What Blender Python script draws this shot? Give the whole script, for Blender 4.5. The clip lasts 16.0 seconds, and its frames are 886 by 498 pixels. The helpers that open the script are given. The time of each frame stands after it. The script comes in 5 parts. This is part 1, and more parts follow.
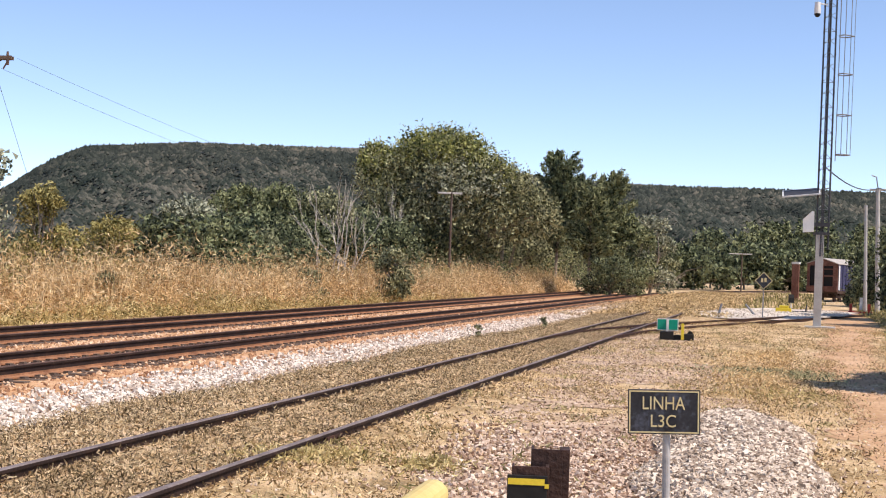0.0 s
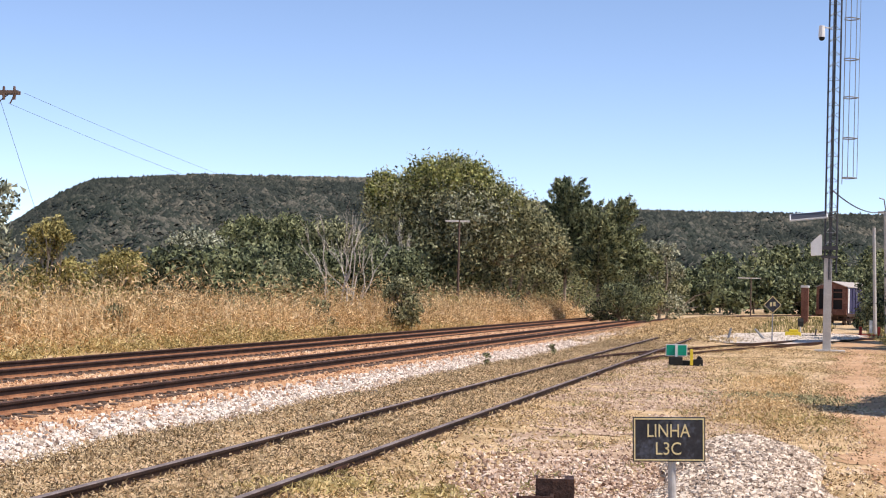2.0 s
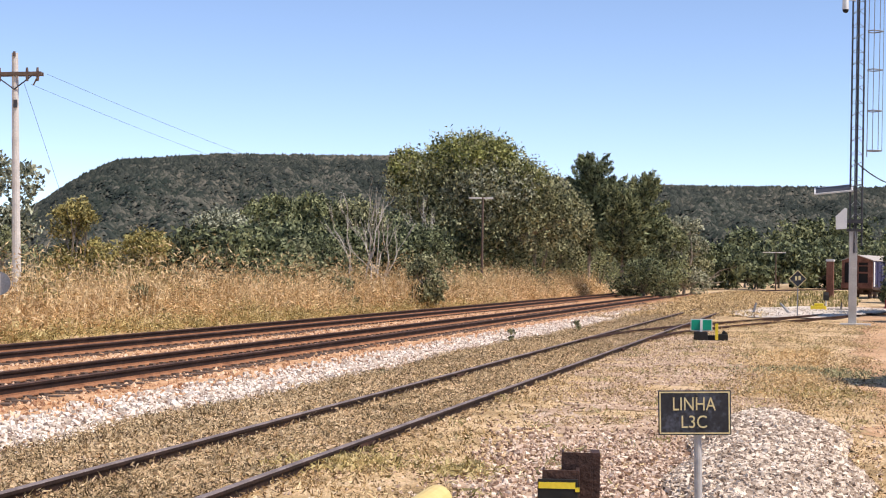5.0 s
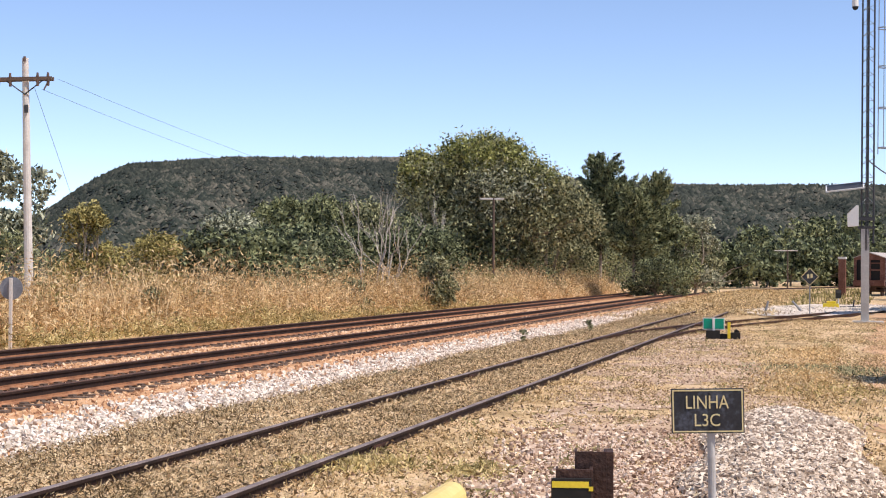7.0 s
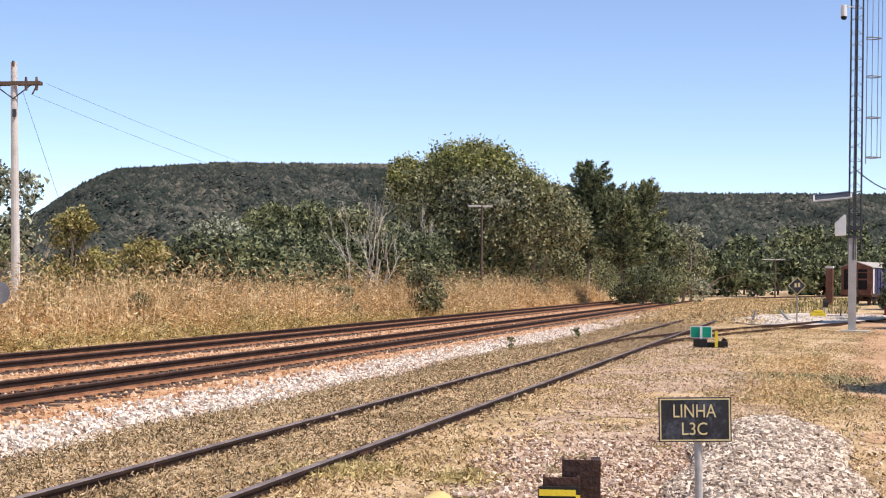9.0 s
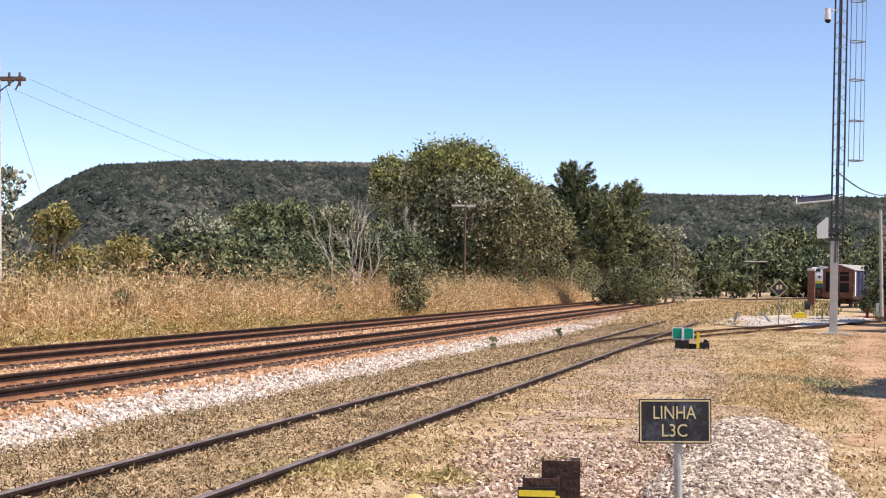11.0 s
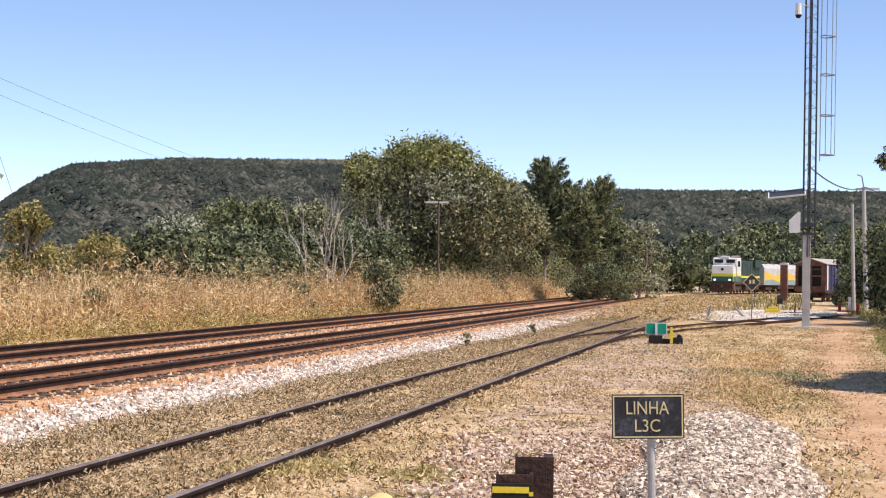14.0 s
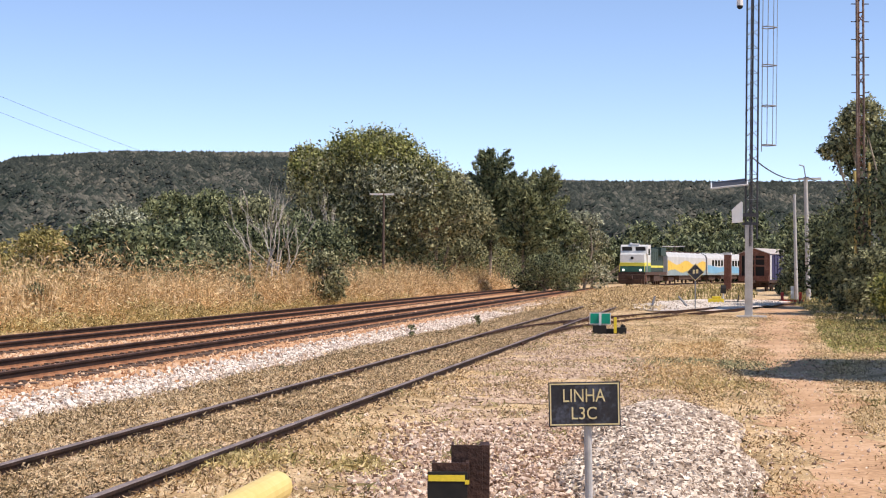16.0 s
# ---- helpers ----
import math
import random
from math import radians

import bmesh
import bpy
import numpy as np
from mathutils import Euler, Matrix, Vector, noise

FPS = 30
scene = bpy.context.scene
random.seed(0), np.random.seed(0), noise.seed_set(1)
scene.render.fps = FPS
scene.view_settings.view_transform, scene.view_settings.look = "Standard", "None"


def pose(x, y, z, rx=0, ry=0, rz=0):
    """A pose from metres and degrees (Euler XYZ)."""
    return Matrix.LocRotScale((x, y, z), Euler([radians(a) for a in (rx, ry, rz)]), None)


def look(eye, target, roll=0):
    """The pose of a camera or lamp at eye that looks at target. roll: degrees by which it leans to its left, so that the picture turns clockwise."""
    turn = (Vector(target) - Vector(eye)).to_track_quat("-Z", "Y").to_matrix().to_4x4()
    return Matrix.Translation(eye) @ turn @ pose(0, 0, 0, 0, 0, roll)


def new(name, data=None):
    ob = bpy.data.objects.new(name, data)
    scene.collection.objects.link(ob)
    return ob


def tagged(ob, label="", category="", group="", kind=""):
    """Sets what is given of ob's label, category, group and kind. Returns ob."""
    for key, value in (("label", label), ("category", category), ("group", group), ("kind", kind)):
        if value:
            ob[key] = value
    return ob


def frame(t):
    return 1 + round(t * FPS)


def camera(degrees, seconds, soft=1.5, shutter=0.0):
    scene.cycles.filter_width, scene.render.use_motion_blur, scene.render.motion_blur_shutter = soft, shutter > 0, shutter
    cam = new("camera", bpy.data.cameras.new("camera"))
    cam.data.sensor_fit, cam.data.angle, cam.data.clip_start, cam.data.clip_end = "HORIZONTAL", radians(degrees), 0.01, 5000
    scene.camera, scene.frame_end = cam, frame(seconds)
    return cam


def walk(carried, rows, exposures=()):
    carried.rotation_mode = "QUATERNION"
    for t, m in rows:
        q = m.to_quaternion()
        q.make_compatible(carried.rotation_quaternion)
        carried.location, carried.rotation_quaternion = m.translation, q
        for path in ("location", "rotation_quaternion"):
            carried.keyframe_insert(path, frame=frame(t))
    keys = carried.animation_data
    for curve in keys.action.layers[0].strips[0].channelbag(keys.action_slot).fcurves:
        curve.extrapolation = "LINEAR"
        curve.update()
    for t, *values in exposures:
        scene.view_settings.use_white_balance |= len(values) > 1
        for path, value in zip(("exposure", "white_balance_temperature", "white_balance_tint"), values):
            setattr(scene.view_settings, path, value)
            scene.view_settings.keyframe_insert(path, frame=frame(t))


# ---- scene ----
cam = camera(30.26, 16.0, 1.1)
PATH = [
    (0.0, pose(-0.043, 0, 2.053, 90.575, -2.090, -0.034)),
    (0.5, pose(-0.017, 0, 2.065, 91.293, -1.903, 0.406)),
    (1.0, pose(-0.003, 0, 2.065, 91.703, -1.706, 0.650)),
    (1.5, pose(0.001, 0, 2.067, 91.794, -1.500, 0.567)),
    (2.0, pose(0.001, 0, 2.067, 91.546, -1.344, 0.286)),
    (2.5, pose(-0.003, 0, 2.066, 91.109, -0.971, 0.184)),
    (3.0, pose(0.000, 0, 2.064, 90.800, -0.833, 0.332)),
    (3.5, pose(-0.001, 0, 2.060, 90.709, -0.857, 0.598)),
    (4.0, pose(0.004, 0, 2.058, 90.733, -0.908, 0.842)),
    (4.5, pose(0.002, 0, 2.056, 90.740, -0.941, 1.020)),
    (7.0, pose(0.000, 0, 2.048, 90.777, -0.320, 1.528)),
    (7.5, pose(0.001, 0, 2.051, 90.832, -0.418, 1.499)),
    (8.0, pose(-0.002, 0, 2.051, 90.960, -0.533, 1.375)),
    (8.5, pose(-0.004, 0, 2.053, 91.020, -0.654, 1.235)),
    (9.0, pose(-0.002, 0, 2.051, 91.024, -0.640, 1.106)),
    (9.5, pose(0.005, 0, 2.056, 90.990, -0.707, 0.982)),
    (10.0, pose(0.005, 0, 2.056, 91.010, -0.866, 0.780)),
    (12.5, pose(0.010, 0, 2.054, 91.003, -1.152, 0.375)),
    (13.0, pose(0.008, 0, 2.057, 91.049, -1.017, 0.307)),
    (13.5, pose(0.012, 0, 2.058, 91.045, -0.907, 0.109)),
    (14.0, pose(0.016, 0, 2.058, 90.907, -0.708, -0.404)),
    (14.5, pose(0.032, 0, 2.053, 90.646, -0.694, -1.185)),
    (15.0, pose(0.063, 0, 2.045, 90.453, -0.768, -1.921)),
    (15.5, pose(0.075, 0, 2.043, 90.468, -0.693, -2.276)),
    (16.0, pose(0.083, 0, 2.040, 90.645, -0.340, -2.277)),
]
walk(cam, PATH, [(0, 0.01, 6500, 16), (16, 0.01, 6500, 16)])

# ---- light ----
world = bpy.data.worlds.new("sky")
scene.world = world
world.use_nodes = True
wn = world.node_tree.nodes
sky = wn.new("ShaderNodeTexSky")
sky.sky_type, sky.sun_disc = "NISHITA", False
SUN_EL, SUN_AZ = radians(56), radians(116)   # azimuth clockwise from +y
sky.sun_elevation, sky.sun_rotation = SUN_EL, SUN_AZ
sky.altitude, sky.air_density, sky.dust_density, sky.ozone_density = 4500, 1.0, 0.0, 0.8
wn["Background"].inputs["Strength"].default_value = 0.184
world.node_tree.links.new(sky.outputs[0], wn["Background"].inputs["Color"])
sun_data = bpy.data.lights.new("sun", "SUN")
sun_data.energy, sun_data.angle, sun_data.color = 5.0, radians(0.6), (1.0, 0.93, 0.82)
sun = new("sun", sun_data)
sun_from = Vector((math.sin(SUN_AZ) * math.cos(SUN_EL), math.cos(SUN_AZ) * math.cos(SUN_EL), math.sin(SUN_EL)))
sun.matrix_world = look(sun_from * 60, (0, 0, 0))


# ---- materials ----
def mat(name, colours, scale=4.0, rough=0.8, metal=0.0, bump=0.3, fine=6.0, island=0.0, transl=0.0, obj_random=0.0, space="Object", patch=None):
    """A procedural surface: two scales of noise between colours, relief, and variation from piece to piece."""
    m = bpy.data.materials.new(name)
    m.use_nodes = True
    nt = m.node_tree
    n, l = nt.nodes, nt.links
    bs = n["Principled BSDF"]
    tc = n.new("ShaderNodeTexCoord")
    big, small = n.new("ShaderNodeTexNoise"), n.new("ShaderNodeTexNoise")
    big.inputs["Scale"].default_value, big.inputs["Detail"].default_value = scale, 5
    small.inputs["Scale"].default_value, small.inputs["Detail"].default_value = scale * fine, 4
    for t in (big, small):
        l.new(tc.outputs[space], t.inputs["Vector"])
    mixn = n.new("ShaderNodeMath")
    mixn.operation = "MULTIPLY_ADD"
    l.new(small.outputs["Fac"], mixn.inputs[0])
    mixn.inputs[1].default_value = 0.45
    half = n.new("ShaderNodeMath")
    half.operation = "MULTIPLY"
    l.new(big.outputs["Fac"], half.inputs[0])
    half.inputs[1].default_value = 0.55
    l.new(half.outputs[0], mixn.inputs[2])
    fac = mixn.outputs[0]
    for amount, src in ((island, ("ShaderNodeNewGeometry", "Random Per Island")), (obj_random, ("ShaderNodeObjectInfo", "Random"))):
        if amount:
            g = n.new(src[0])
            ma = n.new("ShaderNodeMath")
            ma.operation = "MULTIPLY_ADD"
            l.new(g.outputs[src[1]], ma.inputs[0])
            ma.inputs[1].default_value = amount
            l.new(fac, ma.inputs[2])
            su = n.new("ShaderNodeMath")
            su.operation = "SUBTRACT"
            l.new(ma.outputs[0], su.inputs[0])
            su.inputs[1].default_value = amount / 2
            fac = su.outputs[0]
    if patch:
        pn = n.new("ShaderNodeTexNoise")
        pn.inputs["Scale"].default_value, pn.inputs["Detail"].default_value = patch[0], 3
        l.new(tc.outputs[space], pn.inputs["Vector"])
        pm = n.new("ShaderNodeMath")
        pm.operation = "MULTIPLY_ADD"
        l.new(pn.outputs["Fac"], pm.inputs[0])
        pm.inputs[1].default_value = patch[1]
        pa = n.new("ShaderNodeMath")
        pa.operation = "SUBTRACT"
        l.new(fac, pa.inputs[0])
        pa.inputs[1].default_value = patch[1] / 2
        l.new(pa.outputs[0], pm.inputs[2])
        fac = pm.outputs[0]
    ramp = n.new("ShaderNodeValToRGB")
    els = ramp.color_ramp.elements
    k = len(colours)
    for i, c in enumerate(colours):
        p = 0.32 + 0.36 * i / max(1, k - 1)
        e = els[i] if i < 2 else els.new(p)
        e.position = p
        e.color = (*c, 1)
    l.new(fac, ramp.inputs[0])
    l.new(ramp.outputs[0], bs.inputs["Base Color"])
    bs.inputs["Roughness"].default_value, bs.inputs["Metallic"].default_value = rough, metal
    bs.inputs["Specular IOR Level"].default_value = 0.3
    if bump:
        b = n.new("ShaderNodeBump")
        b.inputs["Strength"].default_value, b.inputs["Distance"].default_value = bump, 0.02
        l.new(small.outputs["Fac"], b.inputs["Height"])
        l.new(b.outputs[0], bs.inputs["Normal"])
    if transl:
        tr = n.new("ShaderNodeBsdfTranslucent")
        l.new(ramp.outputs[0], tr.inputs["Color"])
        mx = n.new("ShaderNodeMixShader")
        mx.inputs[0].default_value = transl
        l.new(bs.outputs[0], mx.inputs[1])
        l.new(tr.outputs[0], mx.inputs[2])
        l.new(mx.outputs[0], n["Material Output"].inputs["Surface"])
    return m


M_GROUND = mat("dry_earth_and_grass", [(0.15, 0.105, 0.05), (0.46, 0.31, 0.15), (0.68, 0.49, 0.28), (0.82, 0.61, 0.43)], 1.3, 0.95, 0, 1.0, 22, patch=(0.22, 0.35))
M_DIRT = mat("tan_dirt", [(0.34, 0.19, 0.095), (0.55, 0.335, 0.18), (0.70, 0.47, 0.30)], 0.8, 0.95, 0, 0.6, 16, patch=(0.3, 0.3))
# Heap bed is dark so its colour paints shade between the stones.
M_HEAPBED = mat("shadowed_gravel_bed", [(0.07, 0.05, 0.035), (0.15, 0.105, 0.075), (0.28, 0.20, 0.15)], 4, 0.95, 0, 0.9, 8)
M_GRAVELBED = mat("pinkish_gravel_bed", [(0.24, 0.15, 0.09), (0.50, 0.35, 0.23), (0.74, 0.56, 0.41)], 1.2, 0.95, 0, 0.9, 14)
M_BALLAST = mat("orange_ballast", [(0.30, 0.15, 0.07), (0.56, 0.31, 0.15), (0.70, 0.45, 0.27)], 1.5, 0.95, 0, 0.8, 10)
M_STONE_O = mat("orange_dusted_stone", [(0.30, 0.15, 0.08), (0.60, 0.36, 0.19), (0.78, 0.55, 0.37)], 5, 0.9, 0, 0.3, 4, island=0.5)
M_STONE_W = mat("pale_fresh_stone", [(0.46, 0.38, 0.30), (0.76, 0.66, 0.55), (0.90, 0.81, 0.70)], 5, 0.9, 0, 0.3, 4, island=0.45)
M_STONE_P = mat("pinkish_grey_stone", [(0.24, 0.15, 0.10), (0.54, 0.385, 0.28), (0.82, 0.66, 0.52)], 5, 0.9, 0, 0.3, 4, island=0.5)
M_STONE_H = mat("pale_pinkish_stone", [(0.30, 0.22, 0.155), (0.60, 0.475, 0.36), (0.86, 0.72, 0.57)], 5, 0.9, 0, 0.3, 4, island=0.5)
M_RAIL = mat("rusted_rail_steel", [(0.022, 0.010, 0.008), (0.05, 0.022, 0.015), (0.12, 0.055, 0.034)], 3, 0.7, 0.2, 0.3, 12)
M_RAILDUST = mat("orange_dusted_rail_foot", [(0.15, 0.064, 0.034), (0.31, 0.145, 0.072), (0.46, 0.235, 0.125)], 1.5, 0.85, 0, 0.2, 12)
M_RAILTAN = mat("tan_dusted_rail_web", [(0.16, 0.10, 0.06), (0.34, 0.24, 0.15), (0.46, 0.34, 0.22)], 1.5, 0.9, 0, 0.2, 12)
M_RAILHEAD = mat("brown_rail_head", [(0.04, 0.021, 0.016), (0.09, 0.05, 0.038), (0.17, 0.10, 0.078)], 2, 0.9, 0.0, 0.1, 12)
M_RAILDARK = mat("near_black_rail_steel", [(0.012, 0.006, 0.004), (0.026, 0.013, 0.009), (0.055, 0.028, 0.019)], 2, 0.85, 0.0, 0.3, 12)
M_RAILTOP = mat("worn_running_surface", [(0.11, 0.085, 0.078), (0.20, 0.16, 0.15), (0.32, 0.27, 0.255)], 2, 0.8, 0.0, 0.1, 12)
M_RAILTOP_MAIN = M_RAILHEAD
M_SLEEPER = mat("weathered_sleeper", [(0.09, 0.06, 0.045), (0.17, 0.12, 0.09)], 3, 0.9, 0, 0.4, 8)
M_DRY = mat("dry_straw_grass", [(0.33, 0.20, 0.08), (0.76, 0.52, 0.25), (0.95, 0.76, 0.45)], 0.35, 0.8, 0, 0, 6, island=0.5, transl=0.38, patch=(0.09, 0.2))
M_DRYPALE = mat("pale_dead_grass_leaves", [(0.30, 0.19, 0.08), (0.72, 0.51, 0.26), (0.94, 0.76, 0.47)], 0.35, 0.8, 0, 0, 6, island=0.7, transl=0.32, patch=(0.12, 0.25))
M_DRYGREEN = mat("olive_fringe_grass", [(0.17, 0.13, 0.045), (0.46, 0.37, 0.14), (0.76, 0.62, 0.30)], 0.4, 0.8, 0, 0, 6, island=0.6, transl=0.2)
M_TUFT = mat("short_dry_tufts", [(0.10, 0.072, 0.034), (0.42, 0.31, 0.16), (0.80, 0.63, 0.39)], 0.5, 0.85, 0, 0, 6, island=0.8, transl=0.25)
M_STRAW = mat("golden_short_straw", [(0.18, 0.115, 0.045), (0.58, 0.41, 0.19), (0.88, 0.69, 0.40)], 0.5, 0.85, 0, 0, 6, island=0.8, transl=0.25)
M_WHITEGRAVEL = mat("white_crushed_stone", [(0.46, 0.38, 0.30), (0.68, 0.59, 0.49), (0.84, 0.75, 0.65)], 2.5, 0.9, 0, 0.6, 8)
M_GREENTUFT = mat("green_weed", [(0.11, 0.10, 0.035), (0.29, 0.255, 0.10), (0.52, 0.44, 0.20)], 0.5, 0.8, 0, 0, 6, island=0.6, transl=0.2)


def leafmat(name, dark, light):
    mid = tuple((a + b) / 2 for a, b in zip(dark, light))
    return mat(name, [dark, mid, light], 0.35, 0.65, 0, 0, 5, island=0.75, transl=0.22)


M_LEAF = {
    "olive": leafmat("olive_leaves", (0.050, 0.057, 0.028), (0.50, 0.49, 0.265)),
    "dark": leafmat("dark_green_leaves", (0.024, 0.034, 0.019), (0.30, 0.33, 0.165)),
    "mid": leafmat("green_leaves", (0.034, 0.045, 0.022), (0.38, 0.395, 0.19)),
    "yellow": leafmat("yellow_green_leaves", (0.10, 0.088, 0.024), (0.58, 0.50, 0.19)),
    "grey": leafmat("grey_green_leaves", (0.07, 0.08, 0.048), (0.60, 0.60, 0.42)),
    "bright": leafmat("fresh_and_highlight_leaves", (0.07, 0.085, 0.022), (0.50, 0.50, 0.17)),
}
M_PALEBARK = mat("pale_bare_bark", [(0.34, 0.29, 0.23), (0.56, 0.50, 0.42), (0.70, 0.64, 0.56)], 2, 0.95, 0, 0.3, 6)
M_BARK = mat("grey_bark", [(0.14, 0.11, 0.08), (0.30, 0.25, 0.19), (0.42, 0.37, 0.30)], 2, 0.95, 0, 0.6, 6)
# Hill colours are greyed so that the base colour carries the distance haze.
M_HILL = mat("haze_greyed_hillside", [(0.030, 0.036, 0.030), (0.052, 0.056, 0.044), (0.15, 0.135, 0.105)], 0.012, 0.95, 0, 0, 8)
M_HILLTREE = mat("haze_greyed_tree_crowns", [(0.016, 0.023, 0.018), (0.031, 0.038, 0.030), (0.056, 0.060, 0.046), (0.145, 0.132, 0.10)], 0.010, 0.95, 0, 0, 6, island=0.30, patch=(0.005, 0.3))
M_HILLSCRUB = mat("paler_haze_greyed_woodland", [(0.018, 0.027, 0.020), (0.036, 0.044, 0.034), (0.062, 0.066, 0.050), (0.125, 0.118, 0.092)], 0.012, 0.95, 0, 0, 6, island=0.4, patch=(0.006, 0.3))
M_CONCRETE = mat("grey_concrete", [(0.38, 0.36, 0.34), (0.55, 0.53, 0.50)], 2, 0.85, 0, 0.2, 10)
M_GALV = mat("galvanised_steel", [(0.20, 0.21, 0.23), (0.36, 0.37, 0.39)], 3, 0.5, 0.6, 0.1, 8)
M_DARKSTEEL = mat("dark_grey_steel", [(0.05, 0.05, 0.055), (0.10, 0.10, 0.105)], 3, 0.55, 0.5, 0.1, 8)
M_WHITE = mat("white_paint", [(0.68, 0.68, 0.66), (0.80, 0.80, 0.78)], 2, 0.5, 0, 0.05, 8)
M_SIGNBLACK = mat("scuffed_black_sign", [(0.018, 0.018, 0.02), (0.035, 0.035, 0.04), (0.10, 0.11, 0.14)], 7, 0.55, 0, 0.1, 5)
M_SIGNYELLOW = mat("faded_yellow_lettering", [(0.62, 0.50, 0.24), (0.78, 0.67, 0.38)], 8, 0.6, 0, 0.05, 5)
M_YELLOW = mat("yellow_paint", [(0.62, 0.47, 0.03), (0.80, 0.62, 0.05)], 4, 0.5, 0, 0.1, 8)
M_PALEYELLOW = mat("pale_yellow_paint", [(0.66, 0.48, 0.14), (0.76, 0.58, 0.22)], 4, 0.5, 0, 0.1, 8)
M_GREENSIGN = mat("green_reflective_sheet", [(0.0, 0.24, 0.15), (0.0, 0.33, 0.21)], 6, 0.4, 0, 0, 5)
M_RUSTBEAM = mat("dark_rusted_beam", [(0.028, 0.016, 0.013), (0.06, 0.032, 0.025), (0.11, 0.06, 0.045)], 5, 0.75, 0.2, 0.5, 7)
M_RUST = mat("rust_brown_steel", [(0.10, 0.045, 0.032), (0.19, 0.088, 0.063), (0.28, 0.145, 0.108)], 1.2, 0.8, 0.1, 0.3, 8)
M_RUSTMAST = mat("rusty_mast_steel", [(0.10, 0.065, 0.05), (0.22, 0.155, 0.125), (0.36, 0.28, 0.235)], 1.5, 0.8, 0.2, 0.2, 8)
M_WAGONBLUE = mat("faded_violet_blue_paint", [(0.022, 0.022, 0.055), (0.04, 0.04, 0.095), (0.07, 0.065, 0.13)], 0.8, 0.7, 0, 0.1, 8)
M_WAGONROOF = mat("dusty_galvanised_roof", [(0.40, 0.35, 0.30), (0.58, 0.52, 0.46)], 1, 0.7, 0.2, 0.1, 8)
M_BLACK = mat("black_parts_and_dark_inside", [(0.010, 0.010, 0.010), (0.022, 0.020, 0.018)], 2, 0.7, 0, 0.1, 8)
M_UNDER = mat("dusty_undercarriage", [(0.045, 0.028, 0.022), (0.12, 0.07, 0.05)], 2, 0.85, 0.1, 0.2, 8)
M_LOCOWHITE = mat("dusty_white_loco_paint", [(0.55, 0.54, 0.50), (0.74, 0.73, 0.70)], 1.2, 0.55, 0, 0.05, 8)
M_LOCOGREEN = mat("loco_green_paint", [(0.03, 0.11, 0.085), (0.05, 0.17, 0.12)], 1.2, 0.5, 0, 0.05, 8)
M_LOCOHOOD = mat("sooty_dark_green_hood", [(0.012, 0.026, 0.022), (0.028, 0.055, 0.045), (0.05, 0.075, 0.06)], 1.2, 0.6, 0, 0.05, 8)
M_LOCOYELLOW = mat("loco_yellow_stripe", [(0.66, 0.60, 0.06), (0.82, 0.76, 0.12)], 1.2, 0.5, 0, 0.05, 8)
M_COACHGREY = mat("coach_silver_grey", [(0.46, 0.45, 0.43), (0.62, 0.61, 0.58)], 0.8, 0.55, 0.1, 0.05, 8)
M_COACHYELLOW = mat("coach_orange_yellow", [(0.66, 0.42, 0.05), (0.80, 0.54, 0.09)], 0.8, 0.5, 0, 0.05, 8)
M_COACHBLUE = mat("coach_sky_blue", [(0.13, 0.32, 0.48), (0.20, 0.42, 0.58)], 0.8, 0.5, 0, 0.05, 8)
M_COACHTEAL = mat("coach_grey_teal", [(0.20, 0.27, 0.28), (0.30, 0.37, 0.38)], 0.8, 0.5, 0, 0.05, 8)
M_RED = mat("red_paint", [(0.40, 0.04, 0.03), (0.55, 0.08, 0.06)], 3, 0.6, 0, 0.1, 8)
M_POLE = mat("bleached_wooden_pole", [(0.50, 0.45, 0.40), (0.72, 0.67, 0.61)], 2.5, 0.9, 0, 0.3, 8)
M_CERAMIC = mat("brown_ceramic", [(0.10, 0.06, 0.045), (0.18, 0.12, 0.09)], 3, 0.35, 0, 0, 5)


def glassmat():
    m = bpy.data.materials.new("dark_window_glass")
    m.use_nodes = True
    b = m.node_tree.nodes["Principled BSDF"]
    b.inputs["Base Color"].default_value = (0.012, 0.013, 0.014, 1)
    b.inputs["Roughness"].default_value = 0.2
    b.inputs["Specular IOR Level"].default_value = 0.25
    return m


M_GLASS = glassmat()


def lampmat():
    m = bpy.data.materials.new("lit_headlight")
    m.use_nodes = True
    b = m.node_tree.nodes["Principled BSDF"]
    b.inputs["Base Color"].default_value = (0.9, 0.9, 0.85, 1)
    b.inputs["Emission Color"].default_value = (1, 0.97, 0.9, 1)
    b.inputs["Emission Strength"].default_value = 1.2
    return m


M_HEADLIGHT = lampmat()


# ---- mesh helpers ----
def npmesh(name, verts, faces, material, smooth=False):
    """A mesh from arrays of corners and of faces that all have the same number of corners."""
    me = bpy.data.meshes.new(name)
    v, f = np.asarray(verts, np.float32), np.asarray(faces, np.int32)
    me.vertices.add(len(v))
    me.vertices.foreach_set("co", v.ravel())
    me.loops.add(f.size)
    me.loops.foreach_set("vertex_index", f.ravel())
    me.polygons.add(len(f))
    me.polygons.foreach_set("loop_start", np.arange(0, f.size, f.shape[1], dtype=np.int32))
    me.polygons.foreach_set("use_smooth", np.full(len(f), smooth))
    me.update(calc_edges=True)
    me.materials.append(material)
    return me


def part(name, bm, material, parent=None, label=""):
    me = bpy.data.meshes.new(name)
    bm.normal_update()
    bm.to_mesh(me)
    bm.free()
    me.materials.append(material)
    ob = new(name, me)
    if parent:
        ob.parent = parent
    return tagged(ob, label)


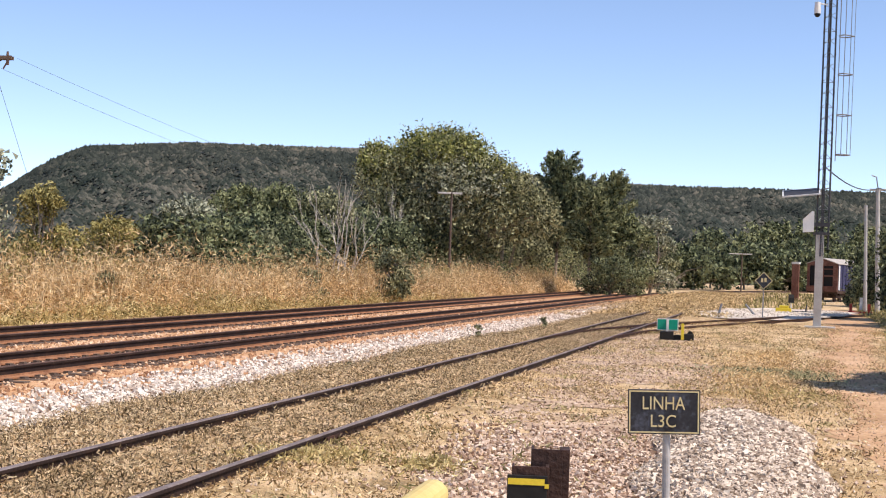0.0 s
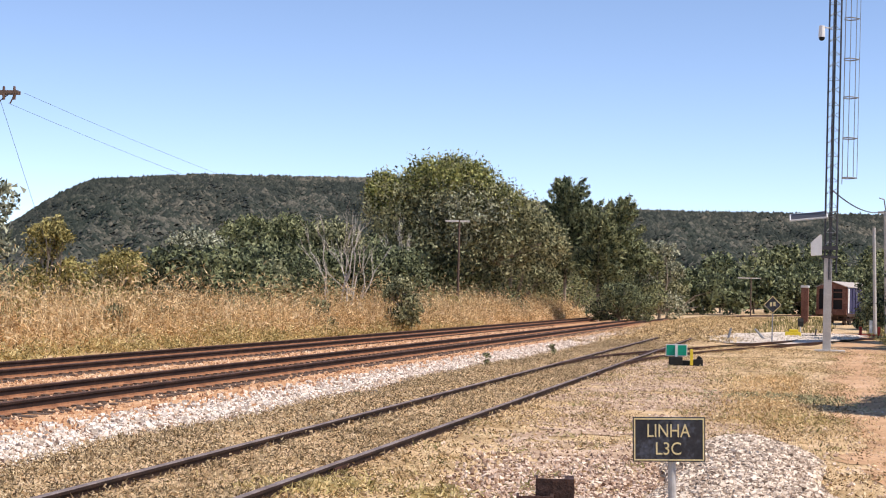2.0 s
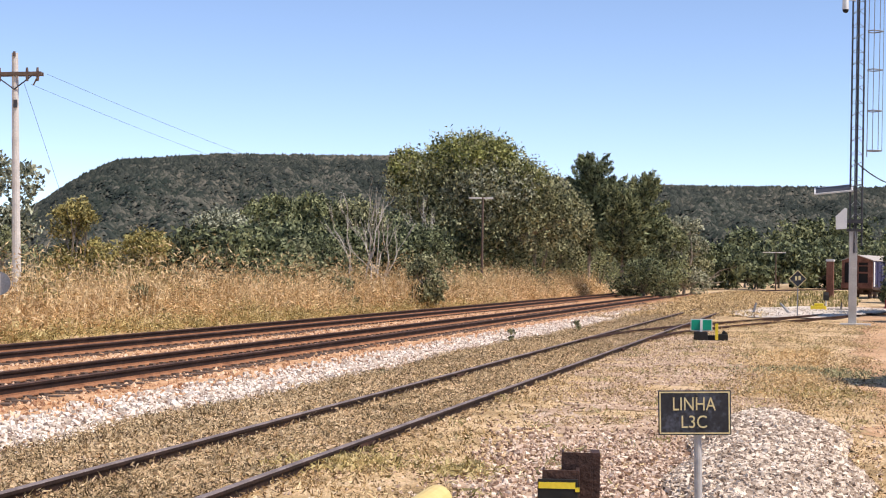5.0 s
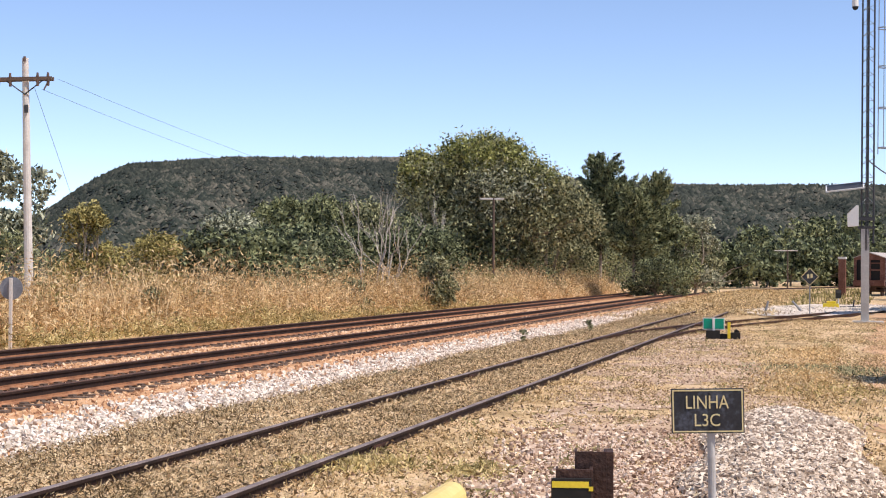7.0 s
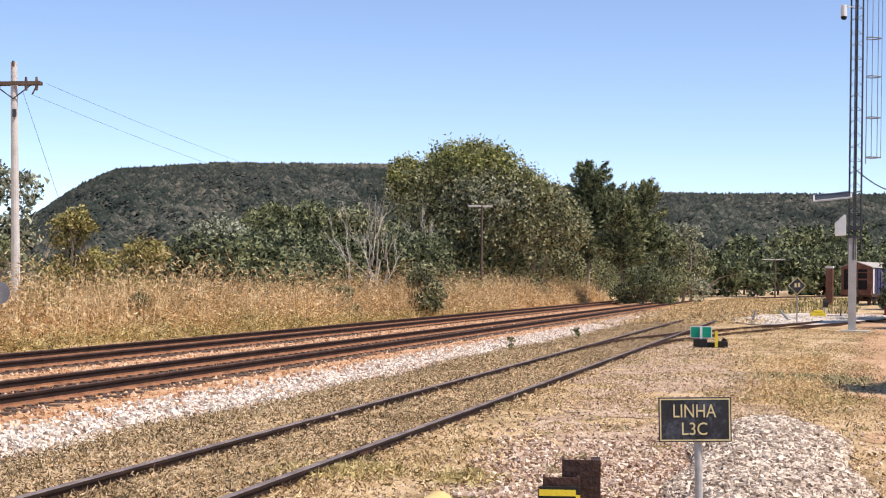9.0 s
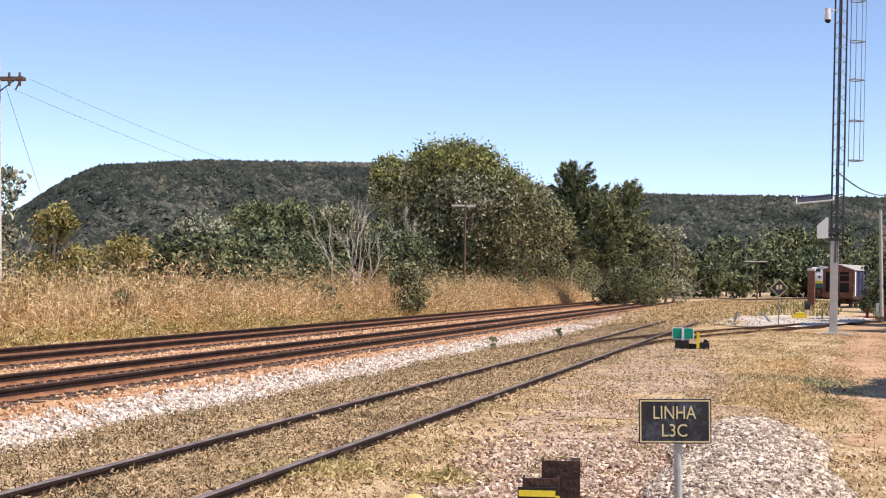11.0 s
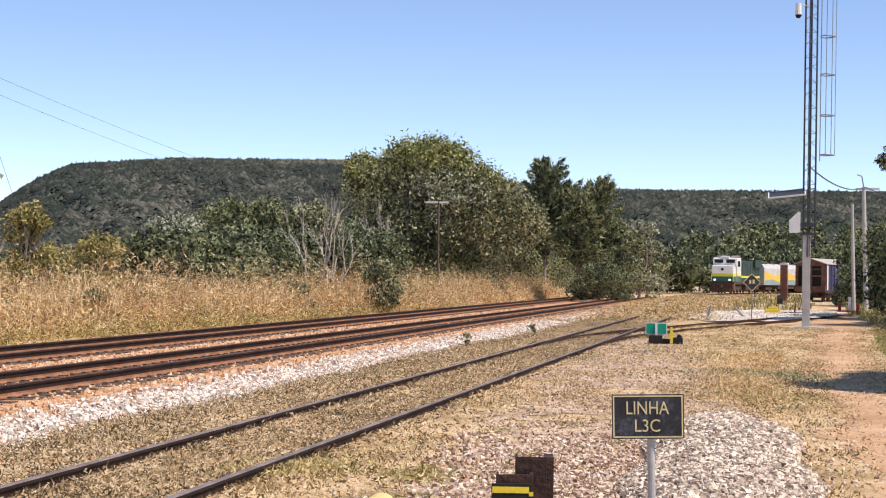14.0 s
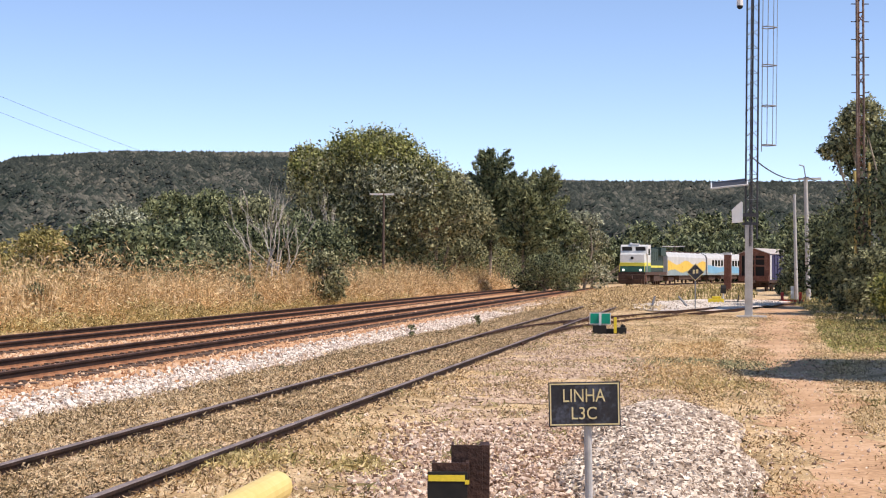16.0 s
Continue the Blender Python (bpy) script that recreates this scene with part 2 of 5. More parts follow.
def empty(name, m, label, category, group="", kind=""):
    ob = new(name)
    ob.empty_display_size = 0.2
    ob.matrix_basis = m
    return tagged(ob, label, category, group, kind)


def box(bm, x0, x1, y0, y1, z0, z1, bev=0.0, m=None):
    r = bmesh.ops.create_cube(bm, size=1)
    vs = r["verts"]
    for v in vs:
        v.co = Vector(((x0 + x1) / 2 + v.co.x * (x1 - x0), (y0 + y1) / 2 + v.co.y * (y1 - y0), (z0 + z1) / 2 + v.co.z * (z1 - z0)))
    if m:
        for v in vs:
            v.co = m @ v.co
    if bev:
        es = list({e for v in vs for e in v.link_edges})
        bmesh.ops.bevel(bm, geom=es, offset=bev, segments=2, affect="EDGES", profile=0.7)
    return bm


def tube(bm, p, q, r0, r1=None, seg=8):
    p, q = Vector(p), Vector(q)
    r1 = r0 if r1 is None else r1
    d = q - p
    m = Matrix.Translation((p + q) / 2) @ d.to_track_quat("Z", "Y").to_matrix().to_4x4()
    bmesh.ops.create_cone(bm, cap_ends=True, segments=seg, radius1=r0, radius2=r1, depth=d.length, matrix=m)
    return bm


def boxes(*specs, bev=0.0):
    bm = bmesh.new()
    for s in specs:
        box(bm, *s, bev=bev)
    return bm


def tubes(*specs, seg=8):
    bm = bmesh.new()
    for s in specs:
        tube(bm, *s, seg=seg)
    return bm


def prism(bm, outline, x0, x1):
    """Outline points (y, z) drawn out along x."""
    a = [bm.verts.new((x0, y, z)) for y, z in outline]
    b = [bm.verts.new((x1, y, z)) for y, z in outline]
    k = len(outline)
    for i in range(k):
        bm.faces.new((a[i], a[(i + 1) % k], b[(i + 1) % k], b[i]))
    bm.faces.new(a[::-1])
    bm.faces.new(b)
    bmesh.ops.recalc_face_normals(bm, faces=bm.faces[:])
    return bm


rng = np.random.default_rng(7)
# The railway runs straight: a metres along it, b metres to its left.
UX, UY = 0.2055, 0.9786


def tp(a, b, z=0.0):
    return Vector((a * UX - b * UY, a * UY + b * UX, z))


TRACK = Matrix(((UY, UX, 0, 0), (-UX, UY, 0, 0), (0, 0, 1, 0), (0, 0, 0, 1)))   # local x to the right, y along


def tparr(a, b, z):
    return np.stack([a * UX - b * UY, a * UY + b * UX, z + 0 * a], -1)


# ---- ground ----
def ground_z(x, y):
    """Height of the ground sheet."""
    b = -x * UY + y * UX
    a = x * UX + y * UY
    z = 0.05 * np.sin(x * 0.31 + 1.0) * np.sin(y * 0.17) + 0.03 * np.sin(x * 0.9 + y * 0.5)
    z = z * np.clip((np.abs(b - 5.85) - 1.2) / 2, 0, 1)
    z = z - 0.28 * np.clip((b - 8.0) / 2.0, 0, 1) * np.clip((26 - b) / 3, 0, 1)
    z = z + 0.01 * np.clip(3.0 - np.abs(b - 5.85), 0, 1)
    bank = np.exp(-((b - 9.0) / 5.0) ** 2) * np.clip((a - 95) / 45, 0, 1) * np.clip((182 - a) / 20, 0, 1)
    z = z + 0.22 * bank
    ditch = np.exp(-(((x - 8.6) * 0.8 + (y - 34) * 0.25) / 1.1) ** 2 - ((y - 33) / 6.0) ** 2)
    return z - 0.10 * ditch


def make_ground():
    def axis(lo, hi, fine_lo, fine_hi, step):
        core = list(np.arange(fine_lo, fine_hi, step))
        out, d, p = [], step, fine_hi
        while p < hi:
            out.append(p)
            d *= 1.25
            p += d
        low, d, p = [], step, fine_lo - step
        while p > lo:
            low.append(p)
            d *= 1.25
            p -= d
        return np.array(low[::-1] + core + out)
    xs, ys = axis(-3000, 3000, -34, 50, 0.7), axis(-1500, 3500, 8, 190, 0.9)
    X, Y = np.meshgrid(xs, ys)
    Z = ground_z(X, Y)
    v = np.stack([X, Y, Z], -1).reshape(-1, 3)
    nx, ny = len(xs), len(ys)
    i = (np.arange(ny - 1)[:, None] * nx + np.arange(nx - 1)[None]).ravel()
    f = np.stack([i, i + 1, i + nx + 1, i + nx], -1)
    ob = new("ground", npmesh("ground", v, f, M_GROUND, True))
    tagged(ob, "dry sandy ground with straw-coloured grass and gravel", "ground", kind="structure")


make_ground()


def drape(name, inside, x0, x1, y0, y1, step, material, label, lift=0.012, kind="structure", category="ground", rise=None):
    """A thin sheet that lies on the ground wherever inside(x, y) holds."""
    xs, ys = np.arange(x0, x1, step), np.arange(y0, y1, step)
    X, Y = np.meshgrid(xs, ys)
    X = X + 0.25 * step * np.sin(Y * 3.1)
    Z = ground_z(X, Y) + lift + (rise(X, Y) if rise else 0)
    nx = len(xs)
    j, k = np.meshgrid(np.arange(len(ys) - 1), np.arange(nx - 1), indexing="ij")
    keep = inside(X[:-1, :-1] + step / 2, Y[:-1, :-1] + step / 2)
    i = (j * nx + k)[keep]
    f = np.stack([i, i + 1, i + nx + 1, i + nx], -1)
    used = np.unique(f)
    remap = np.zeros(X.size, int)
    remap[used] = np.arange(len(used))
    v = np.stack([X, Y, Z], -1).reshape(-1, 3)[used]
    ob = new(name, npmesh(name, v, remap[f], material, True))
    return tagged(ob, label, category, kind=kind)


def wob(x, y, s=1.0):
    return s * (np.sin(y * 0.7 + x * 0.4) * 0.5 + np.sin(y * 1.9 - x * 1.1) * 0.3 + np.sin(y * 4.7 + x * 3.3) * 0.2)


def path_x(y):
    return 0.236 * y + 0.78 + 0.2 * np.sin(y * 0.11)


drape("dirt_path", lambda x, y: np.abs(x - path_x(y) - wob(x, y, 0.35)) < 0.34 + 0.010 * y, 2, 40, 8, 112, 0.22, M_DIRT,
      "worn tan dirt path beside the railway", lift=0.006, category="path")
drape("gravel_apron", lambda x, y: (np.abs(x - (0.115 * y + 0.1) - wob(x, y, 0.5)) < 1.7) & (wob(x * 1.7, y * 1.3) > -0.42), -4, 12, 9, 66, 0.16, M_GRAVELBED,
      "pinkish gravel spread over bare earth", lift=0.010)
drape("white_gravel_patch", lambda x, y: ((x - 17.6 - (y - 86) * 0.40) / (3.7 + wob(x, y, 0.6))) ** 2 + ((y - 87) / 9.5) ** 2 < 1, 8, 29, 76, 98, 0.3, M_WHITEGRAVEL,
      "patch of white crushed stone by the points", lift=0.05, rise=lambda x, y: 0.018 * np.clip(y - 79, 0, 12))


# ---- tracks ----
RAIL_H = 0.18
RAIL_TOP = 0.14


def rail_mesh(name, a0, a1, top_mat, step=6.0):
    prof = [(-0.075, 0), (0.075, 0), (0.075, 0.014), (0.012, 0.034), (0.011, 0.062), (0.010, 0.128), (0.035, 0.140), (0.036, 0.170), (0.028, 0.180), (-0.028, 0.180), (-0.036, 0.170), (-0.035, 0.140), (-0.010, 0.128), (-0.012, 0.034), (-0.075, 0.014)]
    ys = np.arange(a0, a1 + step, step)
    k = len(prof)
    v = np.array([(x, y, z) for y in ys for x, z in prof])
    f = [(r * k + i, r * k + (i + 1) % k, (r + 1) * k + (i + 1) % k, (r + 1) * k + i) for r in range(len(ys) - 1) for i in range(k)]
    old = top_mat is M_RAILTOP
    # Head sides and upper web near-black, top lighter, foot in its dust tone.
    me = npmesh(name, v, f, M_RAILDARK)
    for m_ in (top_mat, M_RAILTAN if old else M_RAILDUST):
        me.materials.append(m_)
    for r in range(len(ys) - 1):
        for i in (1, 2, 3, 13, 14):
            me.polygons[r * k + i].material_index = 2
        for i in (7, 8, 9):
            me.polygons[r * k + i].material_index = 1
    return me


def track(label, b, a0, a1, top_mat, group=""):
    root = empty("railway_track", Matrix.Translation(tp(0, b)) @ TRACK, label, "railway track", group, "structure")
    for side in (-0.835, 0.835):
        r = new("rail", rail_mesh("rail", a0, a1, top_mat))
        r.parent = root
        tall = 1.0 if top_mat is M_RAILTOP else 1.2
        r.scale = (1.15 if tall > 1 else 1, 1, tall)
        r.location = (side, 0, RAIL_TOP - RAIL_H * tall)
    return root


main_near = track("double-track main line rails, rust-brown, on orange ballast", 13.35, 8, 168, M_RAILTOP_MAIN, "main line tracks")
main_far = track("farther main line track with rust-brown rails", 18.1, 8, 168, M_RAILTOP_MAIN, "main line tracks")
siding = track("grass-grown siding with worn rusty rails", 5.85, 4, 128, M_RAILTOP)


# bolted joint bars on the siding
for a, sd in ((17.9, 0.835), (30.4, -0.835), (42.6, 0.835)):
    jb = part("fishplate", boxes((-0.022, 0.022, -0.31, 0.31, -0.05, 0.03), bev=0.006), M_RAIL, siding, "rusty bolted joint bar")
    jb.location = (sd + 0.03, a, RAIL_TOP - 0.075)
    for o in (-0.22, -0.08, 0.08, 0.22):
        part("bolt", tubes(((0.02, o, -0.012), (0.05, o, -0.012), 0.016), seg=6), M_RAIL, jb)


def sweep_rail(points, name, parent):
    """A rail along plan points."""
    prof = [(-0.07, 0), (0.07, 0), (0.012, 0.03), (0.010, 0.128), (0.035, 0.140), (0.034, 0.178), (-0.034, 0.178), (-0.035, 0.140), (-0.010, 0.128), (-0.012, 0.03)]
    k = len(prof)
    v = []
    for i, p in enumerate(points):
        q0, q1 = points[max(0, i - 1)], points[min(len(points) - 1, i + 1)]
        d = (q1 - q0).normalized()
        nrm = Vector((d.y, -d.x, 0))
        v += [tuple(p + nrm * x + Vector((0, 0, z + RAIL_TOP - RAIL_H))) for x, z in prof]
    f = [(r * k + i, r * k + (i + 1) % k, (r + 1) * k + (i + 1) % k, (r + 1) * k + i) for r in range(len(points) - 1) for i in range(k)]
    ob = new(name, npmesh(name, v, f, M_RAIL))
    ob.parent = parent
    return ob


def branch_b(a):
    """Left offset of the branch's centre line behind the points."""
    t = max(0.0, a - 46)
    return 5.85 - (t * t / (2 * 75.0) if t < 17 else 17 * 17 / 150.0 + (t - 17) * 17 / 75.0)


branch = empty("railway_track", Matrix(), "branch track leaving the siding at the points", "railway track", kind="structure")
for side in (-0.8, 0.8):
    sweep_rail([tp(a, branch_b(a) + side) for a in np.arange(46.5, 98, 1.5)], "rail", branch)
sweep_rail([tp(a, 5.85 - 0.70) for a in np.arange(56, 64, 1.0)], "check_rail", branch)
sweep_rail([tp(a, branch_b(a) + 0.70) for a in np.arange(56, 64, 1.0)], "check_rail", branch)

# sleepers
sl_me = bpy.data.meshes.new("sleeper")
bm = boxes((-1.3, 1.3, -0.12, 0.12, -0.2, 0.0), bev=0.015)
bm.to_mesh(sl_me)
bm.free()
sl_me.materials.append(M_SLEEPER)
clip_bm = bmesh.new()
for a in np.arange(18, 118, 0.56):
    for side in (-1, 1):
        for o in (-0.13, 0.13):
            box(clip_bm, side * 0.835 + o - 0.05, side * 0.835 + o + 0.05, a - 0.07, a + 0.07, -0.05, 0.0)
clips_me = bpy.data.meshes.new("rail_clip_row")
clip_bm.to_mesh(clips_me)
clip_bm.free()
clips_me.materials.append(M_SLEEPER)
for tr, lo, hi in ((main_near, 18, 118), (main_far, 26, 60), (siding, 10, 50)):
    for a in np.arange(lo, hi, 0.56 if tr is not siding else 0.75):
        s = new("sleeper", sl_me)
        s.parent = tr
        s.location = (0, a, -0.080 if tr is not siding else -0.035)
    if tr is not siding:
        c = new("rail_clips", clips_me)
        c.parent = tr
        c.location.z = -0.05
        tagged(c, kind="stuff")
for a in np.arange(50, 66, 0.7):
    s = new("sleeper", sl_me)
    s.parent = branch
    s.matrix_basis = Matrix.Translation(tp(a, (branch_b(a) + 5.85) / 2, -0.03)) @ TRACK @ Matrix.Diagonal((1.2 + (5.85 - branch_b(a)) * 0.2, 1, 1, 1))


def bed_z(b):
    return np.interp(b, [8.2, 9.5, 10.8, 20.3, 22, 23.2], [-0.36, -0.22, -0.115, -0.105, -0.24, -0.36])


def bed():
    bs = [7.4, 8.2, 9.5, 10.15, 10.8, 15, 20.3, 22, 23.2]
    ys = np.arange(5, 170, 1.2)
    k = len(bs)
    v = [tuple(tp(y, b, float(bed_z(b)) + (0.02 * math.sin(y * 1.7 + i * 2.1) if 0 < i < k - 1 else 0))) for y in ys for i, b in enumerate(bs)]
    f = [(r * k + i + 1, r * k + i, (r + 1) * k + i, (r + 1) * k + i + 1) for r in range(len(ys) - 1) for i in range(k - 1)]
    ob = new("ballast_bed", npmesh("ballast_bed", v, f, M_BALLAST, True))
    tagged(ob, "orange-stained stone ballast under the main line", "ballast", kind="structure")


bed()

OCT_V = np.array([(1, 0, 0), (-1, 0, 0), (0, 1, 0), (0, -1, 0), (0, 0, 1), (0, 0, -1)], float)
OCT_F = np.array([(0, 2, 4), (2, 1, 4), (1, 3, 4), (3, 0, 4), (2, 0, 5), (1, 2, 5), (3, 1, 5), (0, 3, 5)])
CUB_V = np.array([(x, y, z) for x in (-1, 1) for y in (-1, 1) for z in (-1, 1)], float)
CUB_F = np.array([(0, 1, 3), (0, 3, 2), (4, 6, 7), (4, 7, 5), (0, 4, 5), (0, 5, 1), (2, 3, 7), (2, 7, 6), (0, 2, 6), (0, 6, 4), (1, 5, 7), (1, 7, 3)])


def stones(name, pos, size, material, label):
    """Broken stones, each a bent lump, as one heap."""
    n = len(pos)
    V, F, k = (CUB_V, CUB_F, 0.62) if 0.022 < size < 0.036 or size > 0.045 else (OCT_V, OCT_F, 1.05)
    v = V[None] * k + rng.uniform(-0.34, 0.34, (n, len(V), 3))
    s = size * np.clip(rng.lognormal(0, 0.35, (n, 1, 1)), 0.5, 1.7) * rng.uniform(0.7, 1.25, (n, 1, 3))
    v = v * s
    ang = rng.uniform(0, 2 * np.pi, n)
    tilt = rng.uniform(-0.7, 0.7, n)
    c, sn = np.cos(ang)[:, None], np.sin(ang)[:, None]
    ct, st = np.cos(tilt)[:, None], np.sin(tilt)[:, None]
    y, z = v[..., 1] * ct - v[..., 2] * st, v[..., 1] * st + v[..., 2] * ct
    x = v[..., 0]
    v = np.stack([x * c - y * sn, x * sn + y * c, z], -1) + pos[:, None]
    f = F[None] + (np.arange(n) * len(V))[:, None, None]
    ob = new(name, npmesh(name, v.reshape(-1, 3), f.reshape(-1, 3), material))
    return tagged(ob, label, "stones", kind="stuff")


def bed_stones():
    n = 18000
    a = 14 + 100 * rng.random(n) ** 1.7
    b = rng.uniform(10.4, 16.9, n)
    stones("ballast_stones", tparr(a, b, bed_z(b) + 0.0), 0.038, M_STONE_O, "orange-brown ballast stones between the rails")
    n = 17000
    a = 12 + 110 * rng.random(n) ** 1.7
    b = 10.1 + rng.normal(0, 0.48, n)
    b = np.clip(b, 8.6, 11.2)
    stones("pale_ballast_stones", tparr(a, b, bed_z(b) + 0.03), 0.034, M_STONE_W, "pale fresh ballast along the shoulder")


bed_stones()


def pile_z(x, y):
    cx, cy = 0.18 * y, 18.0
    r = ((x - cx) / (0.98 + 0.12 * np.sin(y * 1.3))) ** 2 + ((y - cy) / 7.0) ** 2
    return 0.30 * np.clip(1 - r, 0, 1) ** 0.8


drape("gravel_heap", lambda x, y: pile_z(x, y) > 0.02, 0, 7, 10, 26, 0.2, M_HEAPBED, "low heap of pale crushed stone, its bed painted shade-dark", lift=0.0, rise=pile_z, category="gravel heap")


def gravelly(x, y):
    """Where bare crushed stone covers the earth round the sign."""
    return (y < 21.2 + wob(x, y, 1.2)) & (x > -0.35 + 0.02 * y + wob(x, y, 0.3)) & (x < 3.4 + wob(y, x, 0.3))


def loose_stones():
    n = 17000
    y, x = 9.5 + 13 * rng.random(n), rng.uniform(-1, 4, n)
    k = gravelly(x, y) & (pile_z(x, y) < 0.05) & (rng.random(n) < np.clip((x + 0.5) / 1.4, 0.08, 1) * np.clip((22.5 - y) / 4, 0.1, 1))
    x, y = x[k], y[k]
    stones("sign_gravel_stones", np.stack([x, y, ground_z(x, y) + 0.014], -1), 0.0235, M_STONE_P, "pinkish crushed stone on the ground round the sign")
    n = 25000
    y = 11.3 + 13.5 * rng.random(n)
    x = 0.18 * y + rng.uniform(-1.1, 1.1, n)
    z = pile_z(x, y)
    k = z > 0.03
    x, y, z = x[k], y[k], z[k]
    stones("heap_stones", np.stack([x, y, z + ground_z(x, y) + 0.008], -1), 0.0235, M_STONE_H, "pale angular stones of the heap beside the sign")
    n = 9000
    y = 10 + 45 * rng.random(n) ** 1.3
    x = 0.115 * y - 0.1 + rng.normal(0, 1.4, n)
    b = -x * UY + y * UX
    k = (b < 4.7) & (wob(x * 1.7, y * 1.3) > -0.5)
    x, y = x[k], y[k]
    stones("scattered_gravel", np.stack([x, y, ground_z(x, y) + 0.010], -1), 0.020, M_STONE_P, "scattered pinkish gravel on bare earth")
    n = 2200
    y = 14 + 60 * rng.random(n) ** 1.3
    x = path_x(y) + rng.normal(0, 1.1, n)
    stones("path_pebbles", np.stack([x, y, ground_z(x, y) + 0.008], -1), 0.013, M_STONE_P, "small tan pebbles along the dirt path")
    n = 2500
    y = 78 + 17 * rng.random(n)
    x = 17.2 + (y - 86) * 0.45 + rng.uniform(-5, 5, n)
    k = ((x - 17.6 - (y - 86) * 0.40) / 3.7) ** 2 + ((y - 86) / 6.0) ** 2 < 1
    stones("white_stones", np.stack([x[k], y[k], ground_z(x[k], y[k]) + 0.06 + 0.018 * np.clip(y[k] - 79, 0, 12)], -1), 0.034, M_WHITEGRAVEL, "white crushed stone by the points")


loose_stones()


# ---- grass ----
def blades(name, pos, height, width, material, label, lean=0.35):
    """Bent grass blades at the given places, as one stand."""
    n = len(pos)
    h = height * rng.uniform(0.55, 1.15, n)
    az = rng.uniform(0, 2 * np.pi, n)
    side = np.stack([np.cos(az), np.sin(az), 0 * az], -1) * (width * rng.uniform(0.6, 1.3, n))[:, None] / 2
    la = rng.uniform(0, 2 * np.pi, n)
    ln = (np.abs(rng.normal(0, lean, n)) * h)[:, None] * np.stack([np.cos(la), np.sin(la), 0 * la], -1)
    up = np.stack([0 * h, 0 * h, h], -1)
    v = np.stack([pos - side, pos + side, pos + 0.55 * up + 0.3 * ln - side * 0.9, pos + 0.55 * up + 0.3 * ln + side * 0.9, pos + 0.95 * up + ln], 1)
    f = np.array([(0, 1, 2), (1, 3, 2), (2, 3, 4)])[None] + (np.arange(n) * 5)[:, None, None]
    ob = new(name, npmesh(name, v.reshape(-1, 3), f.reshape(-1, 3), material))
    return tagged(ob, label, "grass", kind="stuff")


def tufts(name, pos, height, size, material, label, each=2):
    """Short grass as many bent slivers heaped round the given places."""
    p = np.repeat(pos, each, 0)
    n = len(p)
    h = height * rng.uniform(0.05, 1.0, n)
    p = p + np.stack([rng.normal(0, height * 0.5, n), rng.normal(0, height * 0.5, n), h], -1)
    q = rng.normal(size=(n, 3)) + np.array([0, 0, 0.5])
    q /= np.linalg.norm(q, axis=1)[:, None]
    s = np.cross(q, rng.normal(size=(n, 3)))
    s /= np.linalg.norm(s, axis=1)[:, None]
    le = (size * np.clip(rng.lognormal(0, 0.35, n), 0.4, 1.7))[:, None]
    v = np.stack([p - q * le - s * le * 0.22, p - q * le * 0.7 + s * le * 0.22, p + q * le], 1)
    tagged(new(name, npmesh(name, v.reshape(-1, 3), np.arange(n * 3).reshape(-1, 3), material)), label, "grass", kind="stuff")


def clumped(n, a0, a1, b0, b1, per=14, spread=0.3, power=1.0):
    m = max(1, n // per)
    ca, cb = a0 + (a1 - a0) * rng.random(m) ** power, rng.uniform(b0, b1, m)
    a = np.repeat(ca, per) + rng.normal(0, spread, m * per)
    b = np.repeat(cb, per) + rng.normal(0, spread, m * per)
    return a, b


def stand(a, b):
    """Uneven height of the grass stand along the line."""
    return 0.86 + 0.16 * np.sin(a * 0.55 + b) + 0.12 * np.sin(a * 1.3 - b * 0.7) + 0.10 * np.sin(a * 0.21 + 1)


def mounds(name, m, a0, a1, b0, b1, per, size, material, label, low, high):
    """Arching leaves heaped into m rounded tussocks, one leaf a bent sliver."""
    ca, cb = a0 + (a1 - a0) * rng.random(m) ** 1.15, rng.uniform(b0, b1, m)
    h = rng.uniform(low, high, m) * stand(ca, cb) * (0.72 + 0.28 * np.clip((cb - b0) / 2.0, 0, 1))
    w = 0.28 + 0.24 * h
    n = m * per
    i = np.repeat(np.arange(m), per)
    d = rng.normal(size=(n, 3))
    d /= np.linalg.norm(d, axis=1)[:, None]
    d[:, 2] = np.abs(d[:, 2])
    rad = rng.uniform(0.45, 1.08, n)
    a = ca[i] + d[:, 0] * w[i] * rad
    b = cb[i] + d[:, 1] * w[i] * rad - 2.2 * np.clip((ca[i] - 55) / 50, 0, 1)
    z = h[i] * np.clip(0.12 + d[:, 2] * rad * 0.9 + 0.12 * rng.normal(size=n), 0.03, 1.25) - 0.25
    p = tparr(a, b, z)
    q = rng.normal(size=(n, 3)) * np.array([1, 1, 0.9])
    q /= np.linalg.norm(q, axis=1)[:, None]
    s = np.cross(q, rng.normal(size=(n, 3)))
    s /= np.linalg.norm(s, axis=1)[:, None]
    le = (size * np.clip(rng.lognormal(0, 0.4, n), 0.4, 1.7))[:, None]
    v = np.stack([p - q * le - s * le * 0.2, p - q * le * 0.6 + s * le * 0.24, p + q * le], 1)
    tagged(new(name, npmesh(name, v.reshape(-1, 3), np.arange(n * 3).reshape(-1, 3), material)), label, "grass", kind="stuff")


